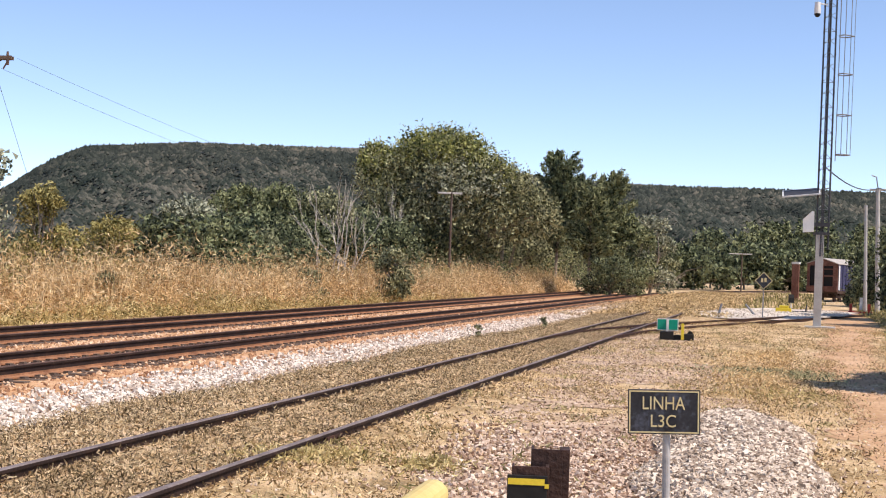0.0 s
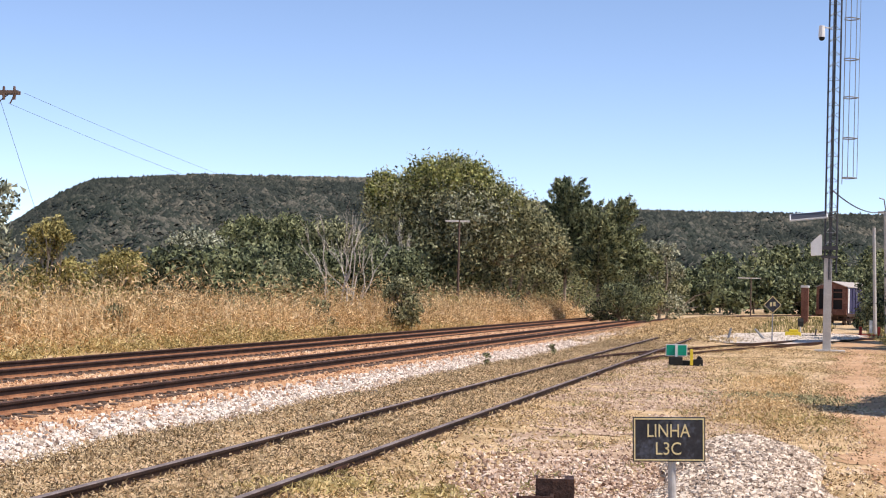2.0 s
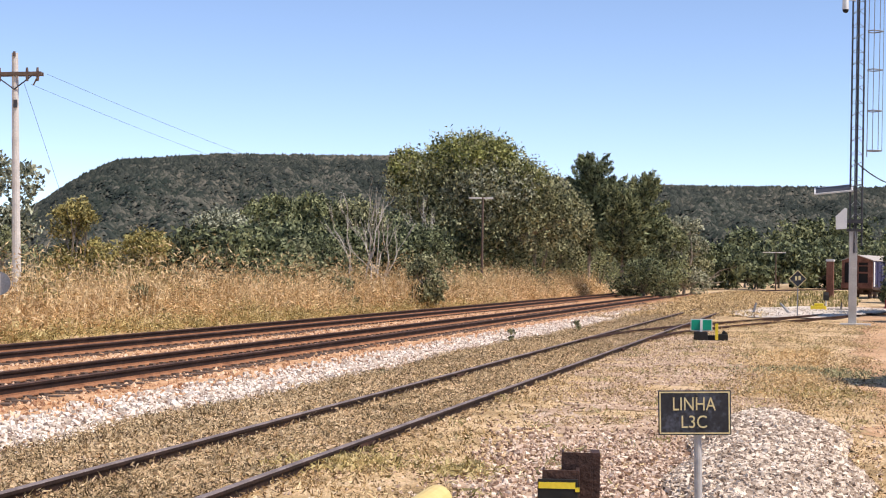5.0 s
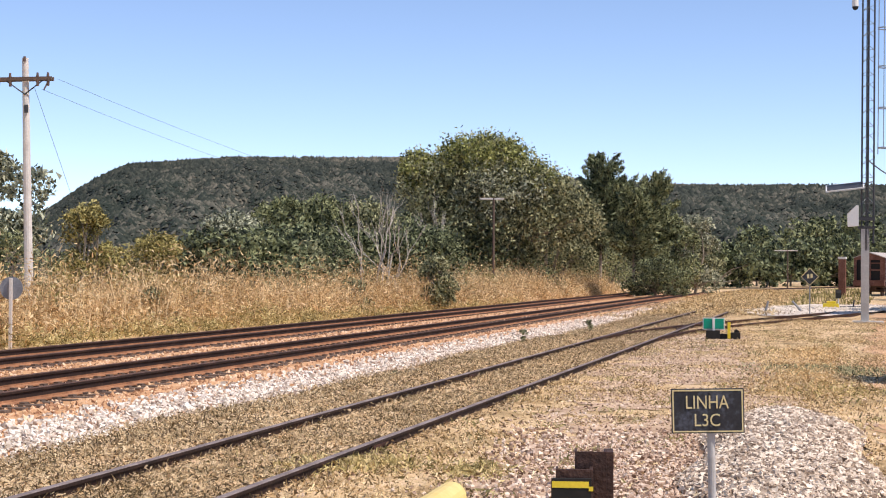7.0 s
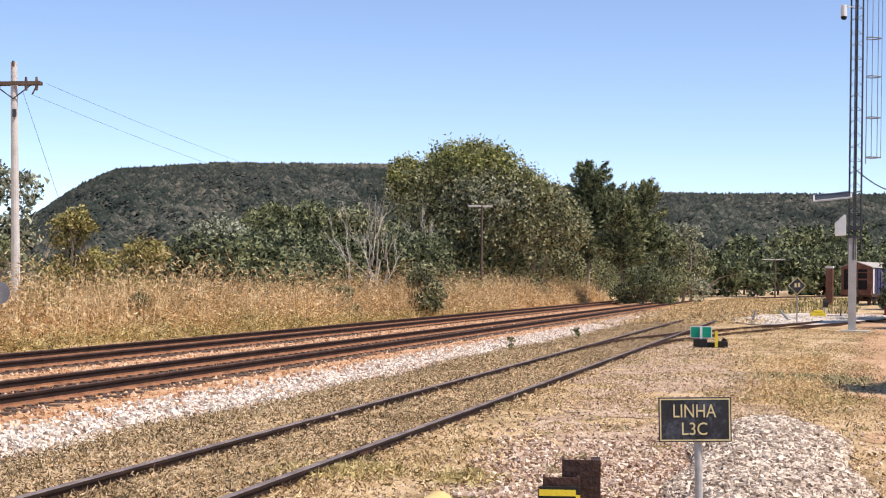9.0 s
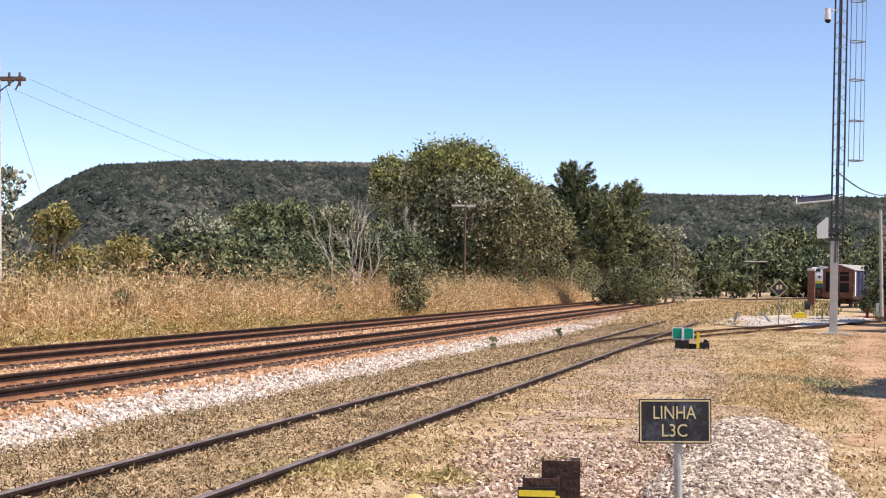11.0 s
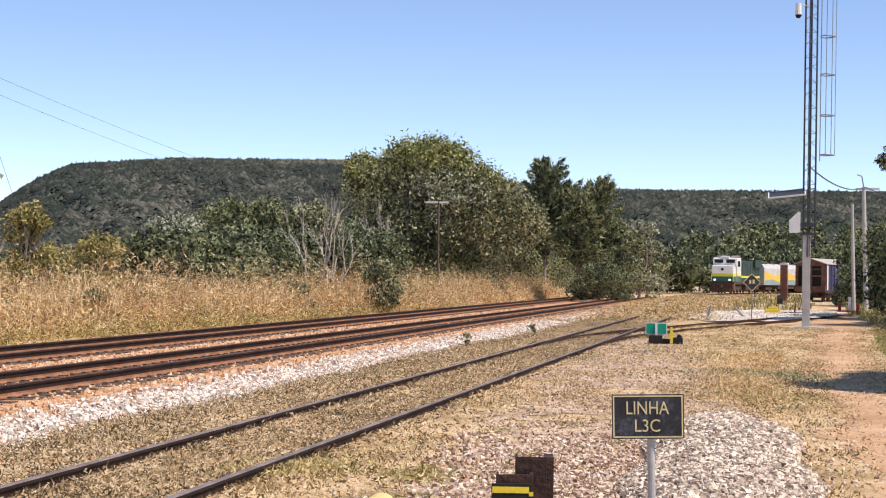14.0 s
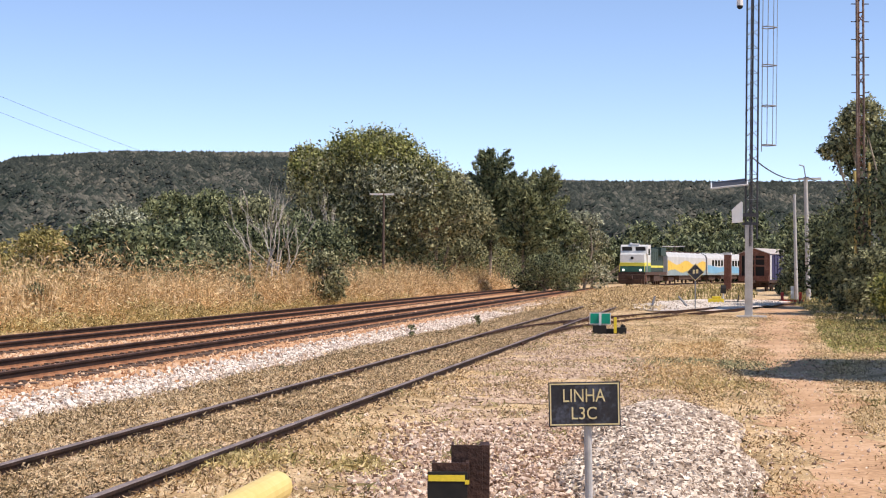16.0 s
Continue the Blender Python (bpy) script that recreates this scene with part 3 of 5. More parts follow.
def grasses():
    mounds("tall_dry_grass", 2600, 22, 162, 23.4, 28.6, 78, 0.088, M_DRY, "tall straw-yellow dry grass beside the railway", 1.2, 3.4)
    mounds("dead_grass_leaves", 700, 22, 162, 23.2, 25.6, 70, 0.08, M_DRYPALE, "pale dead leaves hanging in the tall grass", 1.0, 3.1)
    mounds("roadside_grass", 620, 22, 110, 22.5, 23.8, 60, 0.072, M_DRYGREEN, "yellow-green grass fringe at the trackside", 0.3, 1.3)
    mounds("far_dry_grass", 620, 92, 168, 23.0, 25.4, 60, 0.10, M_DRYPALE, "golden dry grass below the far trees", 0.9, 2.5)
    a, b = clumped(8000, 22, 162, 23.6, 28.5, 12, 0.3, 1.15)
    b = b - 2.2 * np.clip((a - 55) / 50, 0, 1)
    blades("grass_stems", tparr(a, b, 0 * a - 0.15), 2.45 * stand(a, b), 0.026, M_DRY, "thin upright stems of the tall dry grass", 0.3)
    a, b = clumped(30000, 8, 75, 5.1, 6.6, 12, 0.14, 1.5)
    k = (b > 5.12) & (b < 6.58)
    tufts("siding_grass", tparr(a[k], b[k], ground_z(*tparr(a[k], b[k], 0 * a[k])[:, :2].T)), 0.085, 0.026, M_TUFT, "dry grass growing between the siding rails")
    a, b = clumped(36000, 8, 90, 6.8, 9.7, 12, 0.16, 1.5)
    tufts("verge_grass", tparr(a, b, np.maximum(ground_z(*tparr(a, b, 0 * a)[:, :2].T), bed_z(b))), 0.10, 0.028, M_TUFT, "brownish dry grass between siding and main line")
    a, b = clumped(44000, 8, 70, -5.5, 4.8, 22, 0.2, 1.4)
    p = tparr(a, b, 0 * a)
    k = (np.abs(p[:, 0] - path_x(p[:, 1])) > 0.5 * rng.random(len(p))) & (pile_z(p[:, 0], p[:, 1]) < 0.05)
    k &= ~gravelly(p[:, 0], p[:, 1]) & (wob(p[:, 0] * 0.8 + 3, p[:, 1] * 0.6) > -0.25)
    p = p[k]
    p[:, 2] = ground_z(p[:, 0], p[:, 1])
    tufts("ground_grass", p, 0.08, 0.027, M_STRAW, "short dry grass tufts on sandy ground", 3)
    a, b = clumped(4200, 9, 60, -7.0, 4.9, 22, 0.16, 1.3)
    p = tparr(a, b, 0 * a)
    k = (np.abs(p[:, 0] - path_x(p[:, 1])) > 0.8)
    p = p[k]
    p[:, 2] = ground_z(p[:, 0], p[:, 1])
    tufts("green_weeds", p, 0.10, 0.038, M_GREENTUFT, "small green weeds in the dry ground")
    a, b = clumped(14000, 28, 46, -4.6, 0.9, 22, 0.55)
    p = tparr(a, b, 0 * a)
    k = np.abs(p[:, 0] - path_x(p[:, 1])) > 1.5
    p = p[k]
    p[:, 2] = ground_z(p[:, 0], p[:, 1])
    tufts("straw_bank", p[p[:, 0] < path_x(p[:, 1])], 0.15, 0.045, M_DRY, "thick straw-coloured grass on the low bank")
    a, b = clumped(20000, 78, 182, 3.0, 11.5, 14, 0.4)
    p = tparr(a, b, 0 * a)
    p[:, 2] = ground_z(p[:, 0], p[:, 1])
    tufts("bank_grass", p, 0.24, 0.08, M_STRAW, "dry grass on the bank beyond the points")
    a, b = clumped(16000, 96, 210, -30, 3.0, 14, 0.5)
    p = tparr(a, b, 0 * a)
    k = (np.abs(p[:, 0] - path_x(p[:, 1])) > 1.2)
    p = p[k]
    p[:, 2] = ground_z(p[:, 0], p[:, 1])
    blades("yard_grass", p, 0.35, 0.06, M_GREENTUFT, "rough green grass round the standing wagons", 0.5)
    n = 9000
    y = rng.uniform(40, 66, n)
    x = path_x(y) + 1.3 + 3.6 * rng.random(n)
    tufts("lush_grass", np.stack([x, y, ground_z(x, y)], -1), 0.08, 0.045, M_LEAF["bright"], "short fresh green grass beside the dirt path")
    for name, px, py, rx, ry, n, hh in (("weed_mat", -1.35, 17.0, 0.75, 0.8, 700, 0.09), ("weed_mat", -0.1, 16.3, 0.35, 0.7, 300, 0.08), ("weed_mat", 7.3, 34.9, 1.5, 1.0, 900, 0.16), ("weed_mat", 5.9, 28.0, 0.9, 1.6, 450, 0.12), ("weed_mat", 1.15, 13.0, 0.16, 0.4, 260, 0.1)):
        x, y = px + rng.normal(0, rx * 0.55, n), py + rng.normal(0, ry * 0.55, n)
        tufts(name, np.stack([x, y, ground_z(x, y) + pile_z(x, y)], -1), hh, 0.04, M_LEAF["olive"] if hh > 0.13 else M_DRYGREEN, "patch of low green weeds on bare earth")
    n = 9000
    y = rng.uniform(42, 130, n)
    x = path_x(y) + 1.4 + np.abs(rng.normal(0, 2.2, n))
    tufts("path_side_grass", np.stack([x, y, ground_z(x, y)], -1), 0.15, 0.06, M_GREENTUFT, "green grass along the dirt path")


grasses()


M_LITTER = mat("dry_straw_litter", [(0.14, 0.09, 0.04), (0.50, 0.355, 0.18), (0.86, 0.68, 0.43)], 0.6, 0.9, 0, 0, 6, island=0.7)
M_LITTERBROWN = mat("brown_weedy_litter", [(0.10, 0.066, 0.038), (0.36, 0.26, 0.14), (0.70, 0.53, 0.33)], 0.6, 0.9, 0, 0, 6, island=0.7)


def litter(name, a, b, size, material, label):
    """Short stalks and dead leaves lying about on the ground."""
    n = len(a)
    p = tparr(a, b, 0 * a)
    g = ground_z(p[:, 0], p[:, 1])
    bed_b = (b > 8.2) & (b < 23)
    p[:, 2] = np.where(bed_b, np.maximum(g, bed_z(b)), g) + pile_z(p[:, 0], p[:, 1]) + np.abs(rng.normal(0.01, 0.022, n))
    q = rng.normal(size=(n, 3)) * np.array([1, 1, 0.55])
    q /= np.linalg.norm(q, axis=1)[:, None]
    s = np.cross(q, rng.normal(size=(n, 3)))
    s /= np.linalg.norm(s, axis=1)[:, None]
    le = (size * np.clip(rng.lognormal(0, 0.35, n), 0.4, 1.7))[:, None]
    v = np.stack([p - q * le + s * le * 0.35, p - q * le * 0.8 - s * le * 0.35, p + q * le], 1)
    tagged(new(name, npmesh(name, v.reshape(-1, 3), np.arange(n * 3).reshape(-1, 3), material)), label, "litter", kind="stuff")


def all_litter():
    n = 75000
    litter("siding_litter", 8 + 80 * rng.random(n) ** 1.6, rng.uniform(4.7, 9.6, n), 0.031, M_LITTERBROWN, "brown dead stalks and weeds along the siding")
    a, b = clumped(95000, 8, 75, -5.5, 4.9, 60, 0.42, 1.6)
    k = rng.random(len(a)) < 0.9
    p = tparr(a, b, 0 * a)
    k &= (np.abs(p[:, 0] - path_x(p[:, 1])) > 0.8 * rng.random(len(p))) & (pile_z(p[:, 0], p[:, 1]) < 0.08)
    k &= ~gravelly(p[:, 0], p[:, 1]) | (rng.random(len(a)) < 0.6)
    litter("straw_litter", a[k], b[k], 0.025, M_LITTER, "dry straw litter on sandy ground")


all_litter()


# ---- distance ----
RIDGE = [(-40, 1.2), (-19, 1.4), (-16.4, 1.6), (-15.2, 2.1), (-13.6, 3.2), (-12.5, 3.75), (-9, 4.05), (-3.2, 4.1), (0, 3.8), (2.6, 3.4), (6.2, 3.18), (13.6, 3.13), (20, 3.13), (40, 2.6)]


def hill_top(az):
    return np.interp(az, [r[0] for r in RIDGE], [r[1] for r in RIDGE])


def hill_z(az, r):
    """Height of the far slope at a bearing in degrees and a range in metres."""
    u = np.clip((r - 420) / 580, 0, 1)
    rise = u ** 1.15
    h = np.tan(np.radians(hill_top(az))) * 1000 * rise
    w = 5 * np.sin(az * 1.3 + r * 0.013) + 4 * np.sin(az * 2.9 - r * 0.021 + 1) + 2.5 * np.sin(az * 6.1 + r * 0.05)
    return h - 2 + w * u * (1 - u) * 2


def hills():
    az, r = np.arange(-40, 40.1, 0.25), np.r_[np.arange(415, 1000, 9), 1000, 1030, 1200]
    A, Rr = np.meshgrid(az, r)
    Z = hill_z(A, Rr)
    Z = np.where(Rr > 1000, Z - (Rr - 1000) * 0.12, Z)
    v = np.stack([Rr * np.sin(np.radians(A)), Rr * np.cos(np.radians(A)), Z], -1).reshape(-1, 3)
    nx = len(az)
    i = (np.arange(len(r) - 1)[:, None] * nx + np.arange(nx - 1)[None]).ravel()
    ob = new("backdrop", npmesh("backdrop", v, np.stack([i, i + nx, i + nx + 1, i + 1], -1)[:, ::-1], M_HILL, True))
    tagged(ob, "long flat-topped forested hill, greyed for distance haze", "hill", kind="structure")
    # crowns of the far woods
    n = 120000
    a = rng.uniform(-22, 22, n)
    r = 425 + 578 * rng.random(n) ** 0.75
    ridge = rng.random(n) < 0.12
    r = np.where(ridge, rng.uniform(975, 1003, n), r)
    size = np.clip(rng.lognormal(0, 0.35, n), 0.5, 1.7) * np.where(ridge, 1.0, 1.15) * (0.55 + 0.45 * r / 1000)
    z = hill_z(a, r) + size * 0.3
    p = np.stack([r * np.sin(np.radians(a)), r * np.cos(np.radians(a)), z], -1)
    dome = OCT_V[:5]
    v = dome[None] * rng.uniform(0.75, 1.3, (n, 5, 1)) * size[:, None, None] * np.where(ridge, 1.25, 0.9)[:, None, None] ** np.array([0, 0, 1])
    v = v + rng.normal(0, 0.15, (n, 5, 3)) * size[:, None, None] + p[:, None]
    high = r > 800 + 70 * np.sin(a * 0.9) + 40 * np.sin(a * 2.3 + 1)
    for name, k, m_, lab in (("far_woods", high, M_HILLTREE, "dense dark forest on the far hills, greyed for haze"), ("far_scrub", ~high, M_HILLSCRUB, "mixed paler woodland on the lower hillside, greyed for haze")):
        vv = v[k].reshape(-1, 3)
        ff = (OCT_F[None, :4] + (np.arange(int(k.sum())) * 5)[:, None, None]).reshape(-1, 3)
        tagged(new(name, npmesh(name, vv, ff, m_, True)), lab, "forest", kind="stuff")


hills()


# ---- trees ----
def leaves_mesh(name, blobs, count, size, material, flat=1.0, gap=0.25):
    """Leaf clumps over the shells of several uneven lobes. blobs: x, y, z, rx, ry, rz."""
    count, size = int(count * 2.0), size * 0.72
    bl = np.array(blobs, float)
    w = bl[:, 3] * bl[:, 5] + 0.2
    which = rng.choice(len(bl), count, p=w / w.sum())
    d = rng.normal(size=(count, 3))
    d /= np.linalg.norm(d, axis=1)[:, None]
    d[:, 2] = np.where(d[:, 2] < -0.4, -d[:, 2], d[:, 2])
    # twigs: leaves bunch round a few hundred ends
    ends = max(16, count // 26)
    ed = rng.normal(size=(ends, 3))
    ed /= np.linalg.norm(ed, axis=1)[:, None]
    e_of = rng.integers(0, ends, count)
    eb = rng.choice(len(bl), ends, p=w / w.sum())
    which = eb[e_of]
    rad = (0.70 + 0.27 * rng.random(ends))[e_of]
    centre = bl[which, :3] + ed[e_of] * bl[which, 3:] * rad[:, None]
    spread = bl[which, 3:].mean(1)[:, None] * 0.12
    inner = rng.random(count) < gap
    pos = centre + rng.normal(size=(count, 3)) * spread
    pos = np.where(inner[:, None], bl[which, :3] + d * bl[which, 3:] * (rng.random(count) ** 0.5)[:, None] * 0.85, pos)
    pos[:, 2] = np.maximum(pos[:, 2], 0.15)
    q = rng.normal(size=(count, 3))
    q /= np.linalg.norm(q, axis=1)[:, None]
    s = np.cross(q, rng.normal(size=(count, 3)))
    s /= np.linalg.norm(s, axis=1)[:, None]
    L = (size * np.clip(rng.lognormal(0, 0.35, count), 0.4, 1.7))[:, None]
    v = np.stack([pos - q * L + s * L * 0.5 * flat, pos - q * L * 0.7 - s * L * 0.5 * flat, pos + q * L], 1)
    return npmesh(name, v.reshape(-1, 3), np.arange(count * 3).reshape(-1, 3), material)


def limb(bm, p, q, r0, r1, bend=0.12, seg=6):
    p, q = Vector(p), Vector(q)
    mid = (p + q) / 2 + Vector(rng.normal(size=3)) * (q - p).length * bend * 0.5
    tube(bm, p, mid, r0, (r0 + r1) / 2, seg)
    tube(bm, mid, q, (r0 + r1) / 2, r1, seg)


def tree(name, x, y, blobs, count, size, leaf, label, z=0.0, trunk=0.22, extra=None, category="tree", group=""):
    root = empty(name, Matrix.Translation((x, y, z)), label, category, group)
    bm = bmesh.new()
    top = min(b[2] for b in blobs)
    fork = Vector((rng.normal(0, 0.2), rng.normal(0, 0.2), max(0.4, top * 0.45)))
    tube(bm, (0, 0, -0.4), fork, trunk, trunk * 0.8, 8)
    for b in blobs:
        limb(bm, fork, (b[0], b[1], b[2]), trunk * 0.6, trunk * 0.2)
        for _ in range(2):
            limb(bm, Vector((b[0], b[1], b[2])) * 0.7 + fork * 0.3, Vector((b[0], b[1], b[2])) + Vector(rng.uniform(-1, 1, 3)) * b[3] * 0.45, trunk * 0.25, trunk * 0.08)
    part("trunk", bm, M_BARK, root)
    c = new("crown", leaves_mesh("crown", blobs, count, size, M_LEAF[leaf]))
    c.parent = root
    for lf, bl, cn in extra or ():
        e = new("crown", leaves_mesh("crown", bl, cn, size, M_LEAF[lf]))
        e.parent = root
    return root


def lobes(n, w, d, h0, h1, seed, r=None):
    """Lobes filling a mass w wide, d deep, from height h0 to h1."""
    g = np.random.default_rng(seed)
    out = []
    for k in range(n):
        u, v = g.uniform(-1, 1), g.uniform(-1, 1)
        if k < 3:
            u *= 0.45
        top = h1 - (h1 - h0) * 0.55 * u * u
        rr = (r or min(w / 3.4, h1 / 2.8)) * g.uniform(0.7, 1.2)
        out.append((u * w / 2 * 0.85, v * d / 2 * 0.85, (top - rr * 0.8 if k < n // 2 else g.uniform(h0, max(h0 + 0.1, h1 * 0.55))), rr, rr, rr * 0.85))
    return out


def at(az, r):
    """Plan place at a bearing, degrees to the right of +y, and range."""
    return r * math.sin(radians(az)), r * math.cos(radians(az))


def shrub(az, r, w, h, leaf, count, size, label, seed, n=11, h0=0.5, name="bush", category="bush"):
    x, y = at(az, r)
    return tree(name, x, y, lobes(n, w, w * 0.7, h0, h, seed), count, size, leaf, label, trunk=0.09 + 0.012 * h, category=category)


# the great round tree and its neighbours
x, y = at(-0.35, 130)
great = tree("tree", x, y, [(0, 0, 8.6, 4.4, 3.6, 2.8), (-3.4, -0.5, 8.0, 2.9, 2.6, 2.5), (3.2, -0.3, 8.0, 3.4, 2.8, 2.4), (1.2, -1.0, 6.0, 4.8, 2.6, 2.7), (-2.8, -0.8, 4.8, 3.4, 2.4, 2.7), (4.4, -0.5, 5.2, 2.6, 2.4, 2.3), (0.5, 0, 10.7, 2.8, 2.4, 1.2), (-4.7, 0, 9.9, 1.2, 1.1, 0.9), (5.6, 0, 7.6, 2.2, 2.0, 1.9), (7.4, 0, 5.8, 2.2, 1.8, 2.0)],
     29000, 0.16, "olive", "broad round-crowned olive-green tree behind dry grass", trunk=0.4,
     # Bright leaves on the upper lobes paint in sunlit highlights.
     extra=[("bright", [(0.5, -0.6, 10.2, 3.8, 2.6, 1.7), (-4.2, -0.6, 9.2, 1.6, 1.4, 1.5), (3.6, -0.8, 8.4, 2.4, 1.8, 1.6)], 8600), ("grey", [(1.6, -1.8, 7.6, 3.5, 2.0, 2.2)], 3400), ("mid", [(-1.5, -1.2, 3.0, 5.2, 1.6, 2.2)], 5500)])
great.scale = (1.06, 1.0, 1.08)
def plumed_tree(az, r, h, w, low, n, label, seed, leaf="dark"):
    """A tree whose limbs end in upright pointed plumes of leaves."""
    x, y = at(az, r)
    g = np.random.default_rng(seed)
    root = empty("tree", Matrix.Translation((x, y, 0)), label, "tree")
    bm = bmesh.new()
    tube(bm, (0, 0, -0.4), (0.1, 0, h * 0.88), 0.2, 0.05, 7)
    pos, axis = [], []
    for k in range(n):
        u = (k + g.random()) / n
        z0 = low + (h * 0.86 - low) * u
        th = g.uniform(0, 2 * np.pi)
        reach = w / 2 * (1.05 - 0.72 * u ** 2) * g.uniform(0.6, 1.1)
        d = Vector((math.cos(th) * reach, math.sin(th) * reach * 0.8, reach * g.uniform(0.45, 1.0) + 0.9 * u * u))
        if d.length < 0.9:
            d = d.normalized() * 0.9
        p = Vector((0, 0, z0))
        if k % 3 == 0:
            limb(bm, p, p + d * 0.8, 0.05, 0.015, 0.06, 5)
        m = int(60 + 70 * d.length)
        t = g.random(m) ** 0.6
        off = g.normal(size=(m, 3)) * (0.07 + 0.36 * (1 - t) ** 0.8)[:, None]
        pos.append(np.array(p) + np.array(d) * t[:, None] + off)
        axis.append(np.repeat(np.array(d.normalized())[None], m, 0))
    pos, axis = np.concatenate(pos), np.concatenate(axis)
    m = len(pos)
    q = axis * 1.1 + g.normal(size=(m, 3)) * 0.75
    q /= np.linalg.norm(q, axis=1)[:, None]
    s = np.cross(q, g.normal(size=(m, 3)))
    s /= np.linalg.norm(s, axis=1)[:, None]
    L = (0.17 * g.lognormal(0, 0.3, m))[:, None]
    v = np.stack([pos - q * L * 0.6 + s * L * 0.32, pos - q * L * 0.6 - s * L * 0.32, pos + q * L * 1.2], 1)
    part("trunk", bm, M_BARK, root)
    new("crown", npmesh("crown", v.reshape(-1, 3), np.arange(m * 3).reshape(-1, 3), M_LEAF[leaf])).parent = root


plumed_tree(3.95, 165, 14.3, 8.6, 3.6, 100, "dark green spiky-topped tree", 41)
plumed_tree(5.8, 150, 11.4, 5.4, 3.4, 60, "slim dark green tree with ragged top", 42, "mid")
plumed_tree(5.1, 146, 9.8, 5.6, 2.4, 44, "dark green ragged tree between taller ones", 43, "mid")
for az, r, w, h, leaf, cnt, lab in (
    (2.1, 128, 6.0, 8.6, "olive", 5200, "olive-green bushy tree behind the main line"),
    (3.4, 130, 5.5, 6.4, "mid", 4200, "dense green bush below taller trees"),
    (5.0, 138, 6.2, 8.2, "olive", 5200, "olive-green leafy tree by the railway curve"),
    (6.3, 150, 5.6, 7.6, "mid", 4200, "green leafy tree at the railway curve"),
    (7.2, 156, 4.6, 7.6, "grey", 2600, "sparse grey-green tree at the railway curve"),
    (7.5, 172, 4.0, 5.2, "olive", 2600, "small olive tree at the railway curve"),
    (0.8, 116, 6.0, 4.2, "mid", 3800, "dark green undergrowth below the round tree"),
    (-2.2, 112, 6.2, 5.2, "dark", 4400, "dark green undergrowth behind the grass"),
    (2.6, 120, 6.0, 4.2, "mid", 3600, "dense green undergrowth behind the grass"),
    (4.3, 132, 6.0, 4.4, "mid", 3600, "dense green undergrowth behind the grass"),
    (5.9, 142, 5.0, 3.6, "dark", 2600, "dense green undergrowth behind the grass"),
    (-4.2, 110, 5.6, 6.6, "olive", 3800, "thin olive tree among bare branches"),
    (-5.7, 108, 5.0, 7.0, "mid", 4600, "rounded green tree behind dry grass"),
    (-7.1, 106, 4.6, 6.8, "mid", 4400, "rounded dark green tree behind dry grass"),
    (-8.9, 100, 5.2, 5.6, "grey", 4600, "grey-green shrub behind dry grass"),
    (-3.2, 104, 5.0, 4.6, "dark", 3000, "dark undergrowth behind the tall grass"),
    (-5.4, 98, 6.0, 4.2, "dark", 3600, "dark undergrowth behind the tall grass"),
    (-7.4, 94, 5.8, 3.8, "dark", 3400, "dark undergrowth behind the tall grass"),
    (-10.3, 92, 6.6, 3.6, "dark", 3600, "dark green thicket behind the grass"),
    (-13.6, 92, 7.6, 3.4, "mid", 3600, "low green thicket behind the grass"),
    (-17.0, 90, 8.0, 4.4, "mid", 4000, "green thicket beside the power pole"),
    (-13.8, 76, 3.0, 5.0, "yellow", 1900, "yellow-green young tree in the grass"),
    (-11.5, 72, 2.8, 3.7, "yellow", 2200, "yellow-green shrub in the dry grass"),
    (-1.75, 92, 2.2, 2.9, "olive", 2600, "dark olive shrub standing in dry grass"),
):
    near = r * (math.cos(radians(az)) * UX - math.sin(radians(az)) * UY)
    k = max(1.0, 25.5 / near) if -3.5 < az < 5.2 and h > 3 else 1.0
    shrub(az, r * k, w * k, 2.05 + (h - 2.05) * k, leaf, int(cnt * (1.35 if r > 80 else 2.6)), (0.14 if h < 4.5 else 0.165) * min(1.0, r / 115), lab, int(abs(az) * 100 + r), category="tree" if h > 4 else "bush", name="tree" if h > 4 else "bush")
g5 = np.random.default_rng(33)
for i in range(15):
    a, bb = 34 + i * 7.2 + 4 * g5.random(), 24.2 + 3.2 * g5.random() - (2.0 if i > 5 else 0)
    p = tp(a, bb, -0.2)
    h = 1.5 + 0.9 * g5.random()
    tree("bush", p.x, p.y, lobes(6, h * 0.95, h * 0.8, 0.4, h, 60 + i), 1500, 0.085, ("olive", "mid", "yellow")[i % 3], "olive green shrub among tall dry grass", z=-0.2, trunk=0.05, category="bush")
g4 = np.random.default_rng(21)
for i in range(17):
    az = -9.2 + i * 0.72
    r = 30.5 / (math.cos(radians(az)) * UX - math.sin(radians(az)) * UY)
    shrub(az, r, 7.0 * r / 110, (4.4 + 1.2 * g4.random()) * r / 105, ("dark", "mid", "dark", "olive")[i % 4], 3200, 0.19, "dense green thicket behind the dry grass", 900 + i, h0=0.8, name="tree", category="tree")
x, y = at(-16.3, 96)
tree("tree", x, y, [(-1.2, 0, 7.4, 1.7, 1.5, 1.5), (1.2, 0, 6.6, 1.3, 1.3, 1.3), (0.2, 0, 4.2, 2.0, 1.6, 1.4)], 1900, 0.23, "grey", "thin sparse tree behind the power pole", trunk=0.16)
